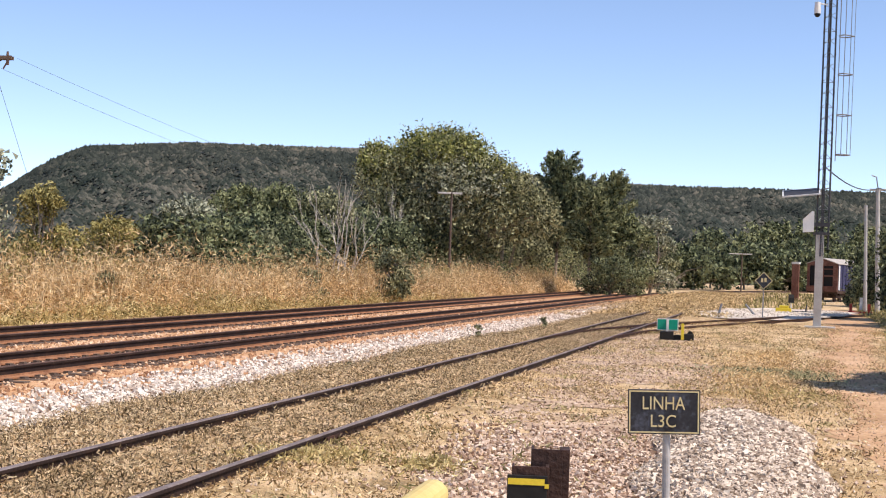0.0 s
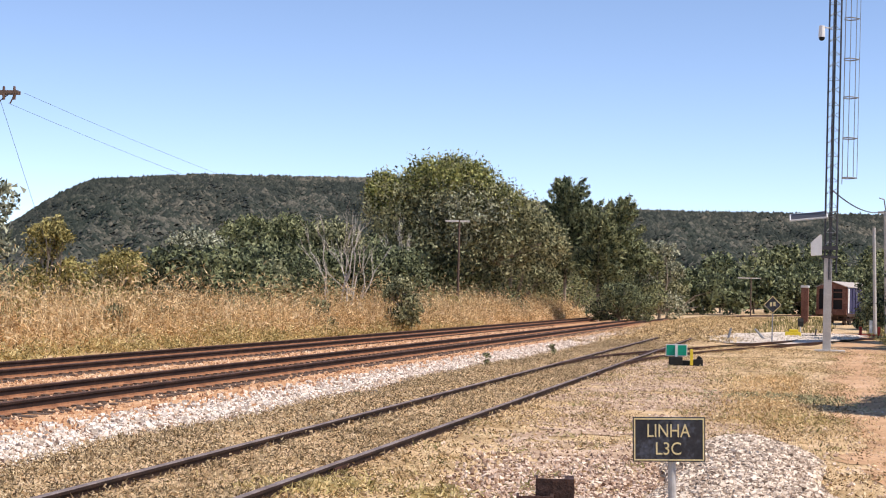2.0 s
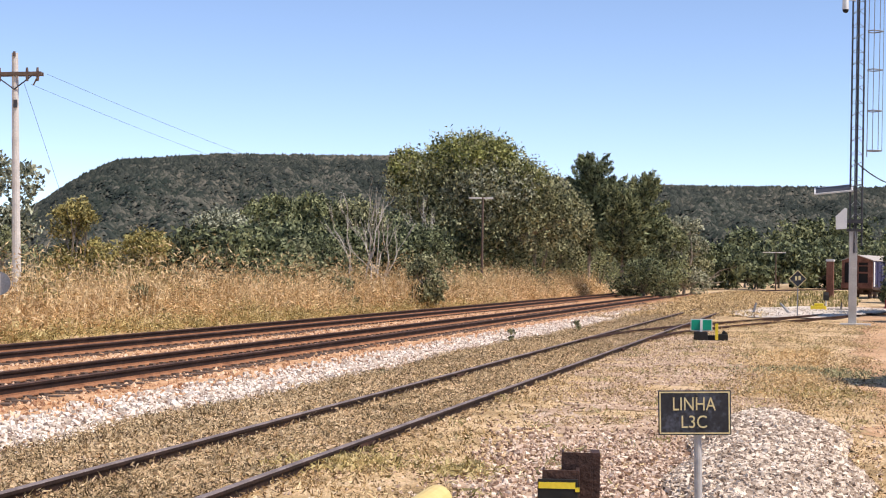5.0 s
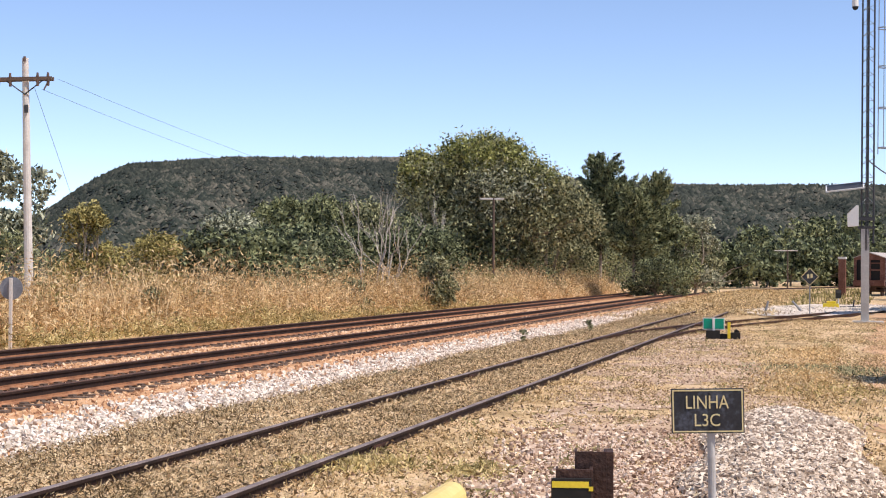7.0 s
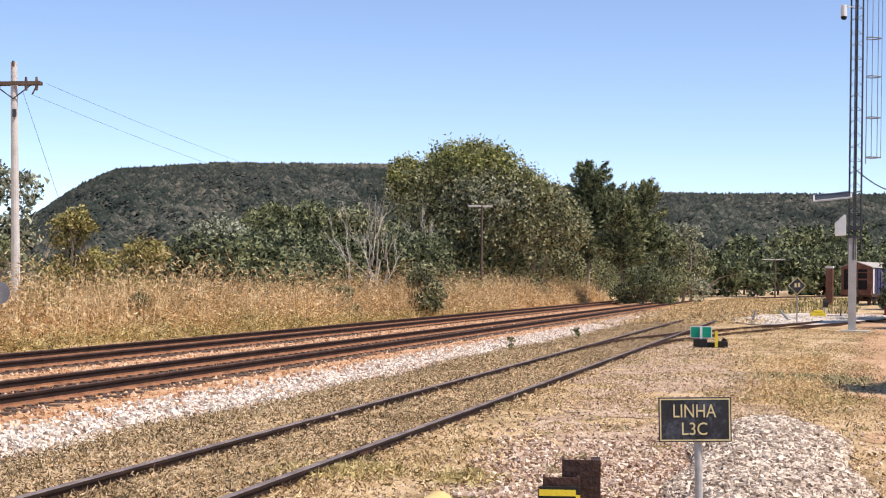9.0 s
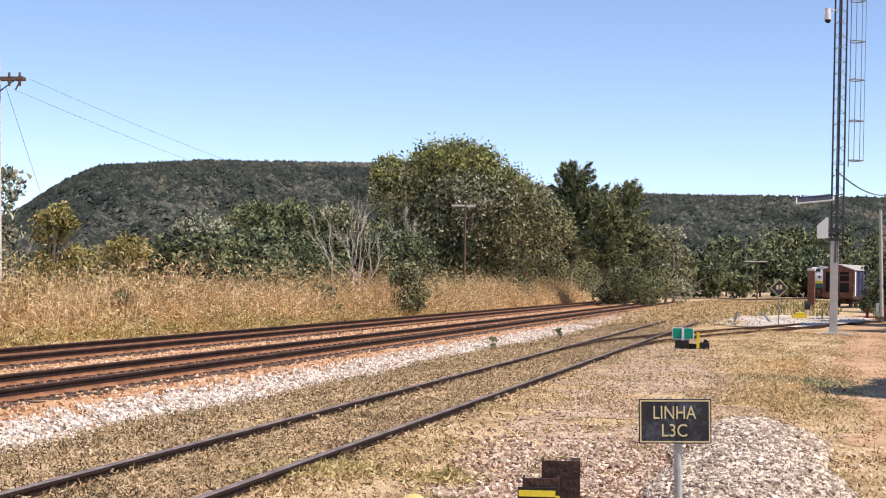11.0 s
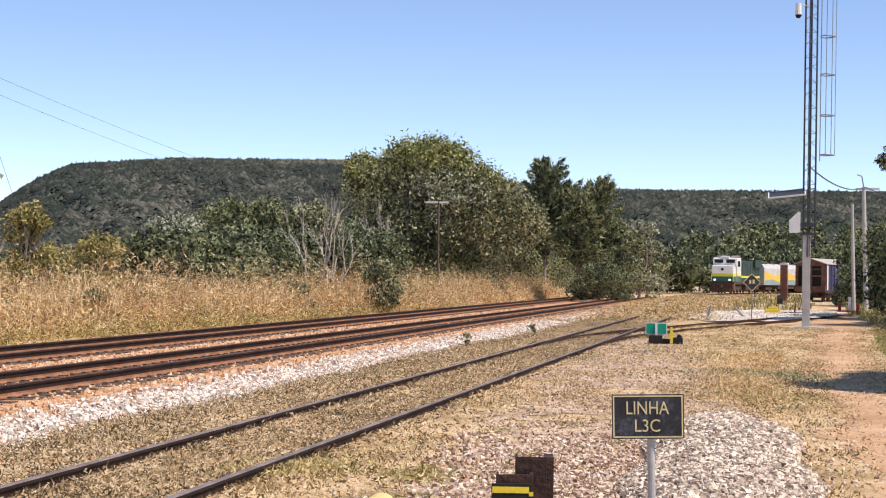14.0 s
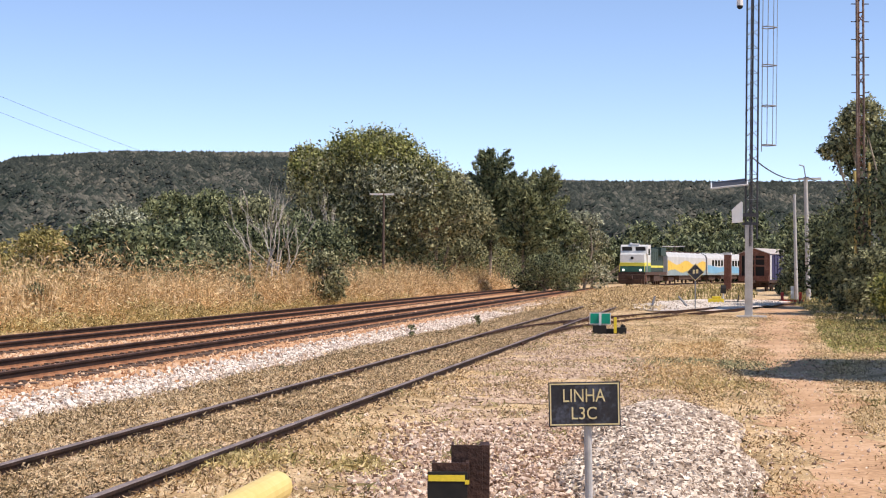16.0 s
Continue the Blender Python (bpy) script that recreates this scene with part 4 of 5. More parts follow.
# low woods beyond the curve
g2 = np.random.default_rng(3)
for i in range(16):
    az = 6.2 + i * 0.85
    shrub(az, 236 + 16 * g2.random() + i * 3, 13, 6.2 + 2.2 * g2.random(), ("dark", "mid", "dark")[i % 3], 2400, 0.42, "green trees beyond the railway curve", 500 + i, h0=1.2, name="tree", category="tree")
for i, (az, w, h) in enumerate(((9.3, 12, 10.5), (11.2, 14, 12.5), (13.0, 14, 13), (14.8, 14, 12), (16.6, 14, 13), (18.4, 14, 13))):
    shrub(az, 300, w, h, ("dark", "mid")[i % 2], 2600, 0.5, "dark green trees behind the standing wagons", 700 + i, h0=2, name="tree", category="tree")


def bare_tree(az, r, h, seed, label):
    x, y = at(az, r)
    root = empty("bare_tree", Matrix.Translation((x, y, 0)), label, "tree")
    g = np.random.default_rng(seed)
    bm = bmesh.new()

    def grow(p, d, length, rad, depth):
        q = p + d * length
        limb(bm, p, q, rad, rad * 0.65, 0.15, 5)
        if depth:
            for _ in range(2 if depth > 1 else 3):
                nd = (d + Vector((g.normal(0, 0.27), g.normal(0, 0.2), g.normal(0.2, 0.15)))).normalized()
                grow(p + d * length * g.uniform(0.6, 1.0), nd, length * g.uniform(0.55, 0.8), rad * 0.55, depth - 1)
    for k in range(3):
        grow(Vector((k * 0.3 - 0.3, 0, 0)), Vector((g.normal(0, 0.13), 0, 1)).normalized(), h * 0.42, 0.065, 3)
    part("trunk", bm, M_PALEBARK, root, "pale leafless trunk and branches")


bare_tree(-4.0, 94, 7.4, 5, "pale leafless tree with forked branches")
bare_tree(-3.3, 95, 6.0, 9, "pale leafless shrub behind dry grass")
bare_tree(-1.6, 118, 8.0, 12, "pale bare branches beside the round tree")

# woods on the right, beside the path
for az, r, w, h, leaf, cnt, lab in (
    (17.4, 86, 6.0, 9.8, "dark", 11000, "tall dark tree beside the dirt path"),
    (19.6, 76, 7.0, 10.5, "dark", 10000, "tall dark tree beside the dirt path"),
    (16.4, 98, 5.0, 6.0, "dark", 8000, "dense dark tree beside the path"),
    (16.7, 80, 3.0, 3.2, "olive", 7000, "dense olive bush beside the path"),
    (17.2, 70, 3.2, 3.0, "olive", 8000, "dense olive bush beside the path"),
    (18.1, 57, 3.0, 2.1, "bright", 8000, "leafy bright green bush beside the path"),
    (15.4, 114, 4.0, 4.6, "dark", 6000, "dark bush at the end of the path"),
    (14.9, 132, 4.6, 5.0, "dark", 5000, "dark tree near the standing wagons"),
    (18.4, 66, 2.8, 4.2, "olive", 7000, "dark shaded bush beside the path"),
    (20.5, 62, 5.0, 6.0, "dark", 7000, "dark leafy tree beside the path"),
):
    shrub(az, r, w, h, leaf, cnt, 0.095 if r < 75 else 0.15, lab, int(az * 100 + r), n=9, h0=0.7, name="tree" if h > 5 else "bush", category="tree" if h > 5 else "bush")
x, y = at(16.15, 82)
tree("tree", x + 1.2, y, [(-1.1, 0, 8.6, 1.0, 1.0, 1.0), (-0.4, 0, 9.6, 1.0, 1.0, 0.9), (-1.9, 0, 7.8, 0.7, 0.7, 0.5)], 2600, 0.12, "olive", "overhanging leafy branch of a tall tree", trunk=0.14)
# tree just out of sight whose shade crosses the path
tree("tree", 14.5, 30.4, [(-2.2, -0.2, 5.4, 1.5, 2.4, 1.2), (0, 0.2, 5.6, 2.4, 4.2, 1.6), (2.6, 0, 5.6, 2.6, 4.4, 1.7), (5.2, 0, 5.4, 2.6, 4.2, 1.7), (1.0, 0.3, 4.4, 3.0, 3.6, 1.2)], 44000, 0.36, "mid", "broad shade tree beside the path", trunk=0.22)


def weed(az, r, h, seed, leaf="mid"):
    x, y = at(az, r)
    b = -x * UY + y * UX
    z = float(bed_z(b)) if 8.2 < b < 23 else float(ground_z(x, y))
    tree("weed", x, y, lobes(4, h * 0.7, h * 0.6, h * 0.3, h, seed), 160, 0.05, leaf, "small dark weed growing by the ballast", z=z, trunk=0.012, category="weed")


weed(1.23, 50, 0.55, 1, "olive")
weed(3.6, 55, 0.45, 2, "olive")
weed(-3.2, 33, 0.35, 3, "olive")


# ---- line-side things ----
def sign_board():
    x, y = 1.495, 10.902
    root = empty("track_sign", Matrix.Translation((x, y, 0)) @ pose(0, 0, 0, 0, -1.4, -4), "black sign with yellow border reading LINHA L3C on a grey post", "sign")
    w, h, zc = 0.478, 0.296, 1.134
    part("board", boxes((-w / 2, w / 2, -0.006, 0.006, zc - h / 2, zc + h / 2), bev=0.004), M_SIGNBLACK, root, "scuffed black metal board")
    bm = bmesh.new()
    t, o = 0.009, 0.008
    for s in ((-w / 2 + o, w / 2 - o, h / 2 - o - t, h / 2 - o), (-w / 2 + o, w / 2 - o, -h / 2 + o, -h / 2 + o + t)):
        box(bm, s[0], s[1], -0.0085, -0.0065, zc + s[2], zc + s[3])
    for s in ((-w / 2 + o, -w / 2 + o + t), (w / 2 - o - t, w / 2 - o)):
        box(bm, s[0], s[1], -0.0085, -0.0065, zc - h / 2 + o + t + 0.001, zc + h / 2 - o - t - 0.001)
    part("border", bm, M_SIGNYELLOW, root, "thin yellow border")
    for txt, z, size, narrow in (("LINHA", zc + 0.016, 0.125, 0.79), ("L3C", zc - 0.100, 0.118, 0.89)):
        cu = bpy.data.curves.new("lettering", "FONT")
        cu.body, cu.size, cu.align_x, cu.extrude, cu.offset = txt, size, "CENTER", 0.001, 0.0
        cu.materials.append(M_SIGNYELLOW)
        ob = new("lettering", cu)
        ob.parent = root
        ob.matrix_basis = pose(-0.005, -0.0095, z, 90, 0, 0) @ Matrix.Diagonal((narrow, 1, 1, 1))
        tagged(ob, "faded yellow letters " + txt)
    part("post", tubes((((0.02, 0.035, -0.3)), (0.02, 0.035, zc + 0.13), 0.026, 0.026), seg=14), M_CONCRETE, root, "grey painted tube post")
    part("bolt", tubes(((0.02, -0.02, zc + 0.12), (0.02, 0.012, zc + 0.12), 0.008), seg=6), M_DARKSTEEL, root)
    part("bolt", tubes(((0.02, -0.02, zc - 0.1), (0.02, 0.012, zc - 0.1), 0.008), seg=6), M_DARKSTEEL, root)


sign_board()


def buffer_posts():
    root = empty("buffer_posts", Matrix.Translation((0.535, 9.5, 0)) @ pose(0, 0, 0, 0, 0, -3), "dark rusty steel beam posts with a yellow painted stripe", "buffer stop")
    # tall channel behind
    part("back_beam", boxes((-0.02, 0.165, 0.10, 0.114, -0.3, 1.0), (-0.02, -0.006, 0.114, 0.30, -0.3, 1.0), (0.151, 0.165, 0.114, 0.30, -0.3, 1.0), (0.165, 0.205, 0.10, 0.30, -0.3, 1.0), bev=0.004), M_RUSTBEAM, root, "tall dark rusty steel channel")
    part("front_beam", boxes((-0.13, 0.065, -0.06, -0.045, -0.3, 0.915), (0.065, 0.085, -0.06, 0.09, -0.3, 0.915), (-0.13, -0.115, -0.045, 0.09, -0.3, 0.915), bev=0.004), M_RUSTBEAM, root, "shorter rusty steel beam")
    part("plate", boxes((-0.155, 0.075, -0.085, -0.062, -0.3, 0.865), bev=0.004), M_BLACK, root, "black steel face plate")
    part("stripe", boxes((-0.150, 0.060, -0.089, -0.0855, 0.812, 0.848), (0.0605, 0.085, -0.089, -0.0855, 0.795, 0.82)), M_YELLOW, root, "bright yellow painted stripe")


buffer_posts()


def guard_tube():
    e, q = Vector((-0.044, 2.10, 1.759)), Vector((-0.113, 1.60, 1.771))
    root = empty("guard_rail", Matrix(), "pale yellow rounded tube guard rail end", "guard rail")
    bm = bmesh.new()
    tube(bm, e, q, 0.0200, 0.0200, 20)
    bmesh.ops.create_uvsphere(bm, u_segments=20, v_segments=10, radius=0.0200, matrix=Matrix.Translation(e))
    part("tube", bm, M_PALEYELLOW, root)
    part("post", tubes((q + Vector((0.02, 0.03, -0.02)), (q.x + 0.02, q.y + 0.03, -0.3), 0.020), seg=16), M_PALEYELLOW, root)


guard_tube()


def mast():
    root = empty("communication_mast", Matrix.Translation((15.66, 68.3, 0)) @ pose(0, 0, 0, 0, 0.05, -13), "tall grey telecom mast with ladder cage on a concrete column", "mast")
    bm = bmesh.new()
    box(bm, -0.165, 0.165, -0.165, 0.165, -0.3, 3.95, 0.02)
    part("column", bm, M_CONCRETE, root, "square pale concrete column")
    part("base", boxes((-0.5, 0.75, -0.5, 0.5, -0.3, 0.09), bev=0.02), M_CONCRETE, root)
    for px, py in ((-0.15, -0.1), (0.33, -0.1), (0.09, 0.28)):
        part("leg", tubes(((px, py, 3.3), (px + 0.05, py, 17.5), 0.04, 0.034)), M_DARKSTEEL, root)
    for i in range(26):
        z = 3.9 + i * 0.53
        bm = bmesh.new()
        tube(bm, (-0.15, -0.1, z), (0.33, -0.1, z + (0.25 if i % 2 else 0)), 0.012, seg=5)
        tube(bm, (0.33, -0.1, z), (0.09, 0.28, z + 0.26), 0.012, seg=5)
        tube(bm, (-0.15, -0.1, z), (0.09, 0.28, z + 0.26), 0.012, seg=5)
        part("brace", bm, M_GALV, root)
    for k, cx in enumerate((0.02, 0.06, 0.12)):
        part("cable", tubes(((cx, -0.16, 3.0), (cx + 0.05, -0.16, 17.0), 0.020 - 0.003 * k), seg=6), M_DARKSTEEL, root)
    for px, py in ((0.50, -0.25), (0.50, 0.15)):
        part("ladder_rail", tubes(((px, py, 7.0), (px + 0.06, py, 17.5), 0.018), seg=6), M_GALV, root)
    for px, py in ((0.72, -0.4), (0.95, -0.2), (1.1, 0.0), (0.95, 0.25), (0.72, 0.4)):
        part("cage_bar", tubes(((px, py, 7.25), (px + 0.06, py, 17.5), 0.014), seg=5), M_GALV, root)
    for z in (7.25, 8.9, 10.6, 12.2, 13.9, 15.5):
        pts = [(0.50, -0.25), (0.72, -0.4), (0.95, -0.2), (1.1, 0), (0.95, 0.25), (0.72, 0.4), (0.5, 0.15)]
        bm = bmesh.new()
        for p, q in zip(pts, pts[1:]):
            tube(bm, (*p, z), (*q, z), 0.026, seg=5)
        part("cage_hoop", bm, M_GALV, root)
    bm = bmesh.new()
    box(bm, -1.55, -0.1, -0.55, 0.55, -0.02, 0.02, 0.0, pose(0, -0.2, 5.72, 15, -6, 0))
    pn = part("solar_panel", bm, M_DARKSTEEL, root, "tilted solar panel with dark underside and pale frame")
    bm = bmesh.new()
    m = pose(0, -0.2, 5.72, 15, -6, 0)
    for s in ((-1.6, -1.55, -0.6, 0.6), (-0.1, -0.05, -0.6, 0.6), (-1.55, -0.1, -0.6, -0.55), (-1.55, -0.1, 0.55, 0.6)):
        box(bm, *s, -0.03, 0.03, 0, m)
    part("frame", bm, M_WHITE, pn)
    part("bracket", tubes(((0.3, -0.1, 5.85), (-1.3, -0.1, 5.5), 0.03)), M_GALV, root)
    bm = bmesh.new()
    vs = [bm.verts.new((x_, y_, z_)) for y_ in (-0.3, 0.12) for x_, z_ in ((-0.70, 3.98), (-0.26, 4.02), (-0.26, 4.85), (-0.34, 4.88), (-0.72, 4.52))]
    bm.faces.new(vs[:5])
    bm.faces.new(vs[:4:-1])
    for i in range(5):
        bm.faces.new((vs[i], vs[i + 5], vs[(i + 1) % 5 + 5], vs[(i + 1) % 5]))
    bmesh.ops.recalc_face_normals(bm, faces=bm.faces[:])
    part("cabinet", bm, M_WHITE, root, "white equipment cabinet with sloping top")
    part("clamp", boxes((-0.28, 0.4, -0.2, 0.35, 4.25, 4.4), (-0.28, 0.4, -0.2, 0.35, 3.9, 4.0)), M_DARKSTEEL, root)
    part("camera_arm", tubes(((0.0, -0.1, 13.5), (-0.42, -0.15, 13.55), 0.03)), M_WHITE, root)
    bm = bmesh.new()
    tube(bm, (-0.42, -0.15, 13.6), (-0.42, -0.15, 13.12), 0.12, 0.14, 12)
    dome = part("camera_housing", bm, M_WHITE, root, "white dome camera housing")
    bm = bmesh.new()
    bmesh.ops.create_uvsphere(bm, u_segments=14, v_segments=8, radius=0.13, matrix=Matrix.Translation((-0.42, -0.15, 13.1)))
    part("lens_dome", bm, M_BLACK, dome)


mast()


def diamond_sign():
    root = empty("speed_sign", Matrix.Translation((15.80, 80.6, 0.08)) @ pose(0, 0, 0, 0, 0, -9), "black diamond sign with yellow border on a thin post", "sign")
    for name, s, y0, y1, m_ in (("board", 0.62, -0.012, 0.0, M_SIGNYELLOW), ("face", 0.55, -0.018, -0.0125, M_SIGNBLACK)):
        bm = bmesh.new()
        box(bm, -s / 2, s / 2, y0, y1, -s / 2, s / 2, 0, Matrix.Translation((0, 0, 1.80)) @ pose(0, 0, 0, 0, 45, 0))
        part(name, bm, m_, root, "yellow-edged board" if name == "board" else "black face")
    part("figure", boxes((-0.13, -0.03, -0.026, -0.019, 1.72, 1.92), (0.03, 0.14, -0.026, -0.019, 1.74, 1.94)), M_SIGNYELLOW, root, "yellow figures")
    part("post", tubes(((0, 0.03, -0.2), (0, 0.03, 1.95), 0.03)), M_GALV, root)


diamond_sign()


def points_indicator():
    root = empty("points_indicator", Matrix.Translation((6.98, 50.5, float(ground_z(6.98, 50.5)) + 0.03)) @ pose(0, 0, 0, 0, 0, -9), "green points indicator board with white edge beside the switch", "points indicator")
    part("board", boxes((-0.34, 0.32, -0.012, 0.0, 0.265, 0.63), bev=0.003), M_WHITE, root, "white-edged board")
    part("green_panel", boxes((-0.315, -0.05, -0.020, -0.013, 0.29, 0.605)), M_GREENSIGN, root, "green reflective panel")
    part("green_panel", boxes((0.03, 0.295, -0.020, -0.013, 0.29, 0.605)), M_GREENSIGN, root, "green reflective panel")
    part("post", boxes((-0.045, 0.02, -0.07, -0.022, 0.0, 0.62), bev=0.006), M_WHITE, root, "white front post")
    part("machine", boxes((-0.24, 0.18, -0.2, 0.2, -0.02, 0.24), (0.16, 0.6, -0.08, 0.08, -0.02, 0.14), (0.5, 0.8, -0.16, 0.16, -0.02, 0.18), bev=0.02), M_BLACK, root, "black switch stand base")
    part("weight", tubes(((0.62, 0, 0.1), (0.72, 0, 0.26), 0.07)), M_BLACK, root)
    part("lever", boxes((0.41, 0.50, -0.2, -0.12, 0.0, 0.5), bev=0.01), M_YELLOW, root, "yellow lever bar")


points_indicator()


def switch_machine():
    root = empty("switch_machine", Matrix.Translation((18.9, 89.2, 0)) @ pose(0, 0, 0, 0, 0, -12), "yellow switch machine housing on the ground", "switch machine")
    part("housing", boxes((-0.7, 0.15, -0.3, 0.3, 0.0, 0.42), (-0.5, 0.0, -0.22, 0.22, 0.42, 0.55), bev=0.05), M_YELLOW, root, "yellow rounded housing")
    part("rod_box", boxes((0.2, 1.3, -0.15, 0.15, 0.0, 0.28), bev=0.03), M_DARKSTEEL, root)
    part("lever", tubes(((0.9, 0, 0.2), (0.95, 0, 0.62), 0.04)), M_DARKSTEEL, root)


switch_machine()
for px, py, lean in ((14.2, 84.0, 0.1), (16.2, 84.3, -0.35)):
    root = empty("switch_stand", Matrix.Translation((px, py, 0)), "small grey switch stand lever on white stone", "switch stand", "switch stands")
    part("lever", tubes(((0, 0, 0), (lean * 1.6, 0, 0.62), 0.07, 0.05)), M_GALV, root)
    part("base", boxes((-0.2, 0.2, -0.15, 0.15, -0.05, 0.12), bev=0.02), M_DARKSTEEL, root)
# low signal post near the wagons
root = empty("dwarf_signal", Matrix.Translation((19.3, 90.5, 0)) @ Matrix.Scale(0.72, 4), "small dark dwarf signal on a post", "signal")
part("post", tubes(((0, 0, -0.1), (0, 0, 1.0), 0.045)), M_WHITE, root)
bm = bmesh.new()
prism(bm, [(-0.1, 0.95), (0.1, 0.95), (0.1, 1.35), (0.0, 1.6), (-0.1, 1.35)], -0.2, 0.2)
part("head", bm, M_BLACK, root, "black signal head")


def power_pole():
    root = empty("power_pole", Matrix.Translation((-17.4, 62.0, -0.2)) @ pose(0, 0, 0, 0, -1.4, 0), "bleached wooden power pole with crossarm and insulators", "utility pole")
    part("pole", tubes(((0, 0, -0.5), (0, 0, 10.3), 0.185, 0.125), seg=12), M_POLE, root)
    part("crossarm", boxes((-1.15, 1.05, -0.2, -0.1, 9.42, 9.56), bev=0.01), M_SLEEPER, root)
    part("crossarm", boxes((-1.15, 1.05, 0.1, 0.2, 9.42, 9.56), bev=0.01), M_SLEEPER, root)
    for x0 in (-1.0, -0.55, 0.5, 0.9):
        part("insulator", tubes(((x0, -0.15, 9.56), (x0, -0.15, 9.72), 0.06, 0.04)), M_CERAMIC, root)
        part("insulator", tubes(((x0, -0.15, 9.2), (x0, -0.15, 9.42), 0.05, 0.07)), M_CERAMIC, root)
    part("insulator", tubes(((0.0, -0.1, 10.15), (0.0, -0.1, 10.35), 0.07, 0.05)), M_CERAMIC, root)
    part("brace", tubes(((-0.7, -0.15, 9.42), (0, -0.15, 8.9), 0.025), ((0.7, -0.15, 9.42), (0, -0.15, 8.9), 0.025)), M_DARKSTEEL, root)
    part("fuse_cutout", tubes(((0.75, -0.2, 9.05), (0.95, -0.25, 9.4), 0.03)), M_CERAMIC, root)
    part("climbing_iron", boxes((-0.02, 0.12, -0.2, -0.13, 8.2, 8.5)), M_DARKSTEEL, root)


power_pole()


def wire(points, r, label):
    cu = bpy.data.curves.new("wire", "CURVE")
    cu.dimensions, cu.bevel_depth, cu.bevel_resolution = "3D", r, 1
    sp = cu.splines.new("POLY")
    sp.points.add(len(points) - 1)
    for p, q in zip(sp.points, points):
        p.co = (*q, 1)
    cu.materials.append(M_DARKSTEEL)
    tagged(new("wire", cu), label, "wire", "overhead wires")


def sagging(p, q, sag, n=24):
    p, q = Vector(p), Vector(q)
    return [p.lerp(q, i / n) - Vector((0, 0, sag * 4 * (i / n) * (1 - i / n))) for i in range(n + 1)]


wire(sagging((-16.4, 62, 9.3), (2, 175, 8.0), 1.4), 0.006, "thin overhead wire from the power pole")
wire(sagging((-17.0, 62, 8.9), (0, 175, 7.6), 1.4), 0.006, "thin overhead wire from the power pole")
wire(sagging((-17.3, 62, 9.0), (-15.6, 66, 1.5), 0.0), 0.008, "guy wire of the power pole")
root = empty("round_sign", Matrix.Translation((-13.67, 46.75, -0.1)), "back of a round grey sign on a pale post", "sign")
part("disc", tubes(((0, 0.05, 1.59), (0, 0.07, 1.59), 0.335), seg=28), M_GALV, root, "plain grey back of the disc")
part("post", boxes((-0.045, 0.045, -0.04, 0.04, -0.3, 1.88), bev=0.01), M_POLE, root)


def t_pole(x, y, h, label, arm=1.4):
    root = empty("telegraph_pole", Matrix.Translation((x, y, 0)), label, "utility pole", "telegraph poles")
    part("pole", tubes(((0, 0, -0.3), (0, 0, h), 0.10, 0.07)), M_SLEEPER, root)
    part("crossarm", boxes((-arm, arm * 0.75, -0.05, 0.05, h - 0.12, h), bev=0.01), M_POLE, root)


x, y = at(0.23, 117)
t_pole(x, y, 7.3, "dark telegraph pole with pale crossarm among the trees", 1.0)
x, y = at(6.55, 150)
t_pole(x, y, 5.6, "dark telegraph pole at the curve", 0.5)
x, y = at(10.35, 215)
t_pole(x, y, 5.0, "distant telegraph pole with crossarm", 1.7)


def round_pole(x, y, h, r, label, lean=0.0, cap=True):
    root = empty("utility_pole", Matrix.Translation((x, y, 0)) @ pose(0, 0, 0, 0, lean, 0), label, "utility pole")
    part("pole", tubes(((0, 0, -0.3), (0, 0, h), r, r * 0.75), seg=10), M_CONCRETE, root)
    if cap:
        part("crossarm", boxes((-0.5, 1.0, -0.06, 0.06, h - 0.2, h - 0.05)), M_CONCRETE, root)
        part("spike", tubes(((0, 0, h), (-0.1, 0, h + 0.7), 0.04), ((-0.1, 0, h + 0.7), (-0.4, 0, h + 0.8), 0.04)), M_GALV, root)


x, y = at(14.9, 108)
round_pole(x, y, 8.0, 0.16, "pale concrete utility pole with short crossarm", -1.6)
x, y = at(14.5, 106)
round_pole(x, y, 6.8, 0.12, "slim pale pole with small lamp", -1.4, False)
wire(sagging((15.8, 68.9, 6.9), (*at(14.85, 108), 8.0), 0.5), 0.03, "dark drop cable from the mast")
wire(sagging((*at(14.85, 108), 8.0), (*at(17.2, 84), 7.4), 0.7), 0.03, "dark cable between pole and trees")


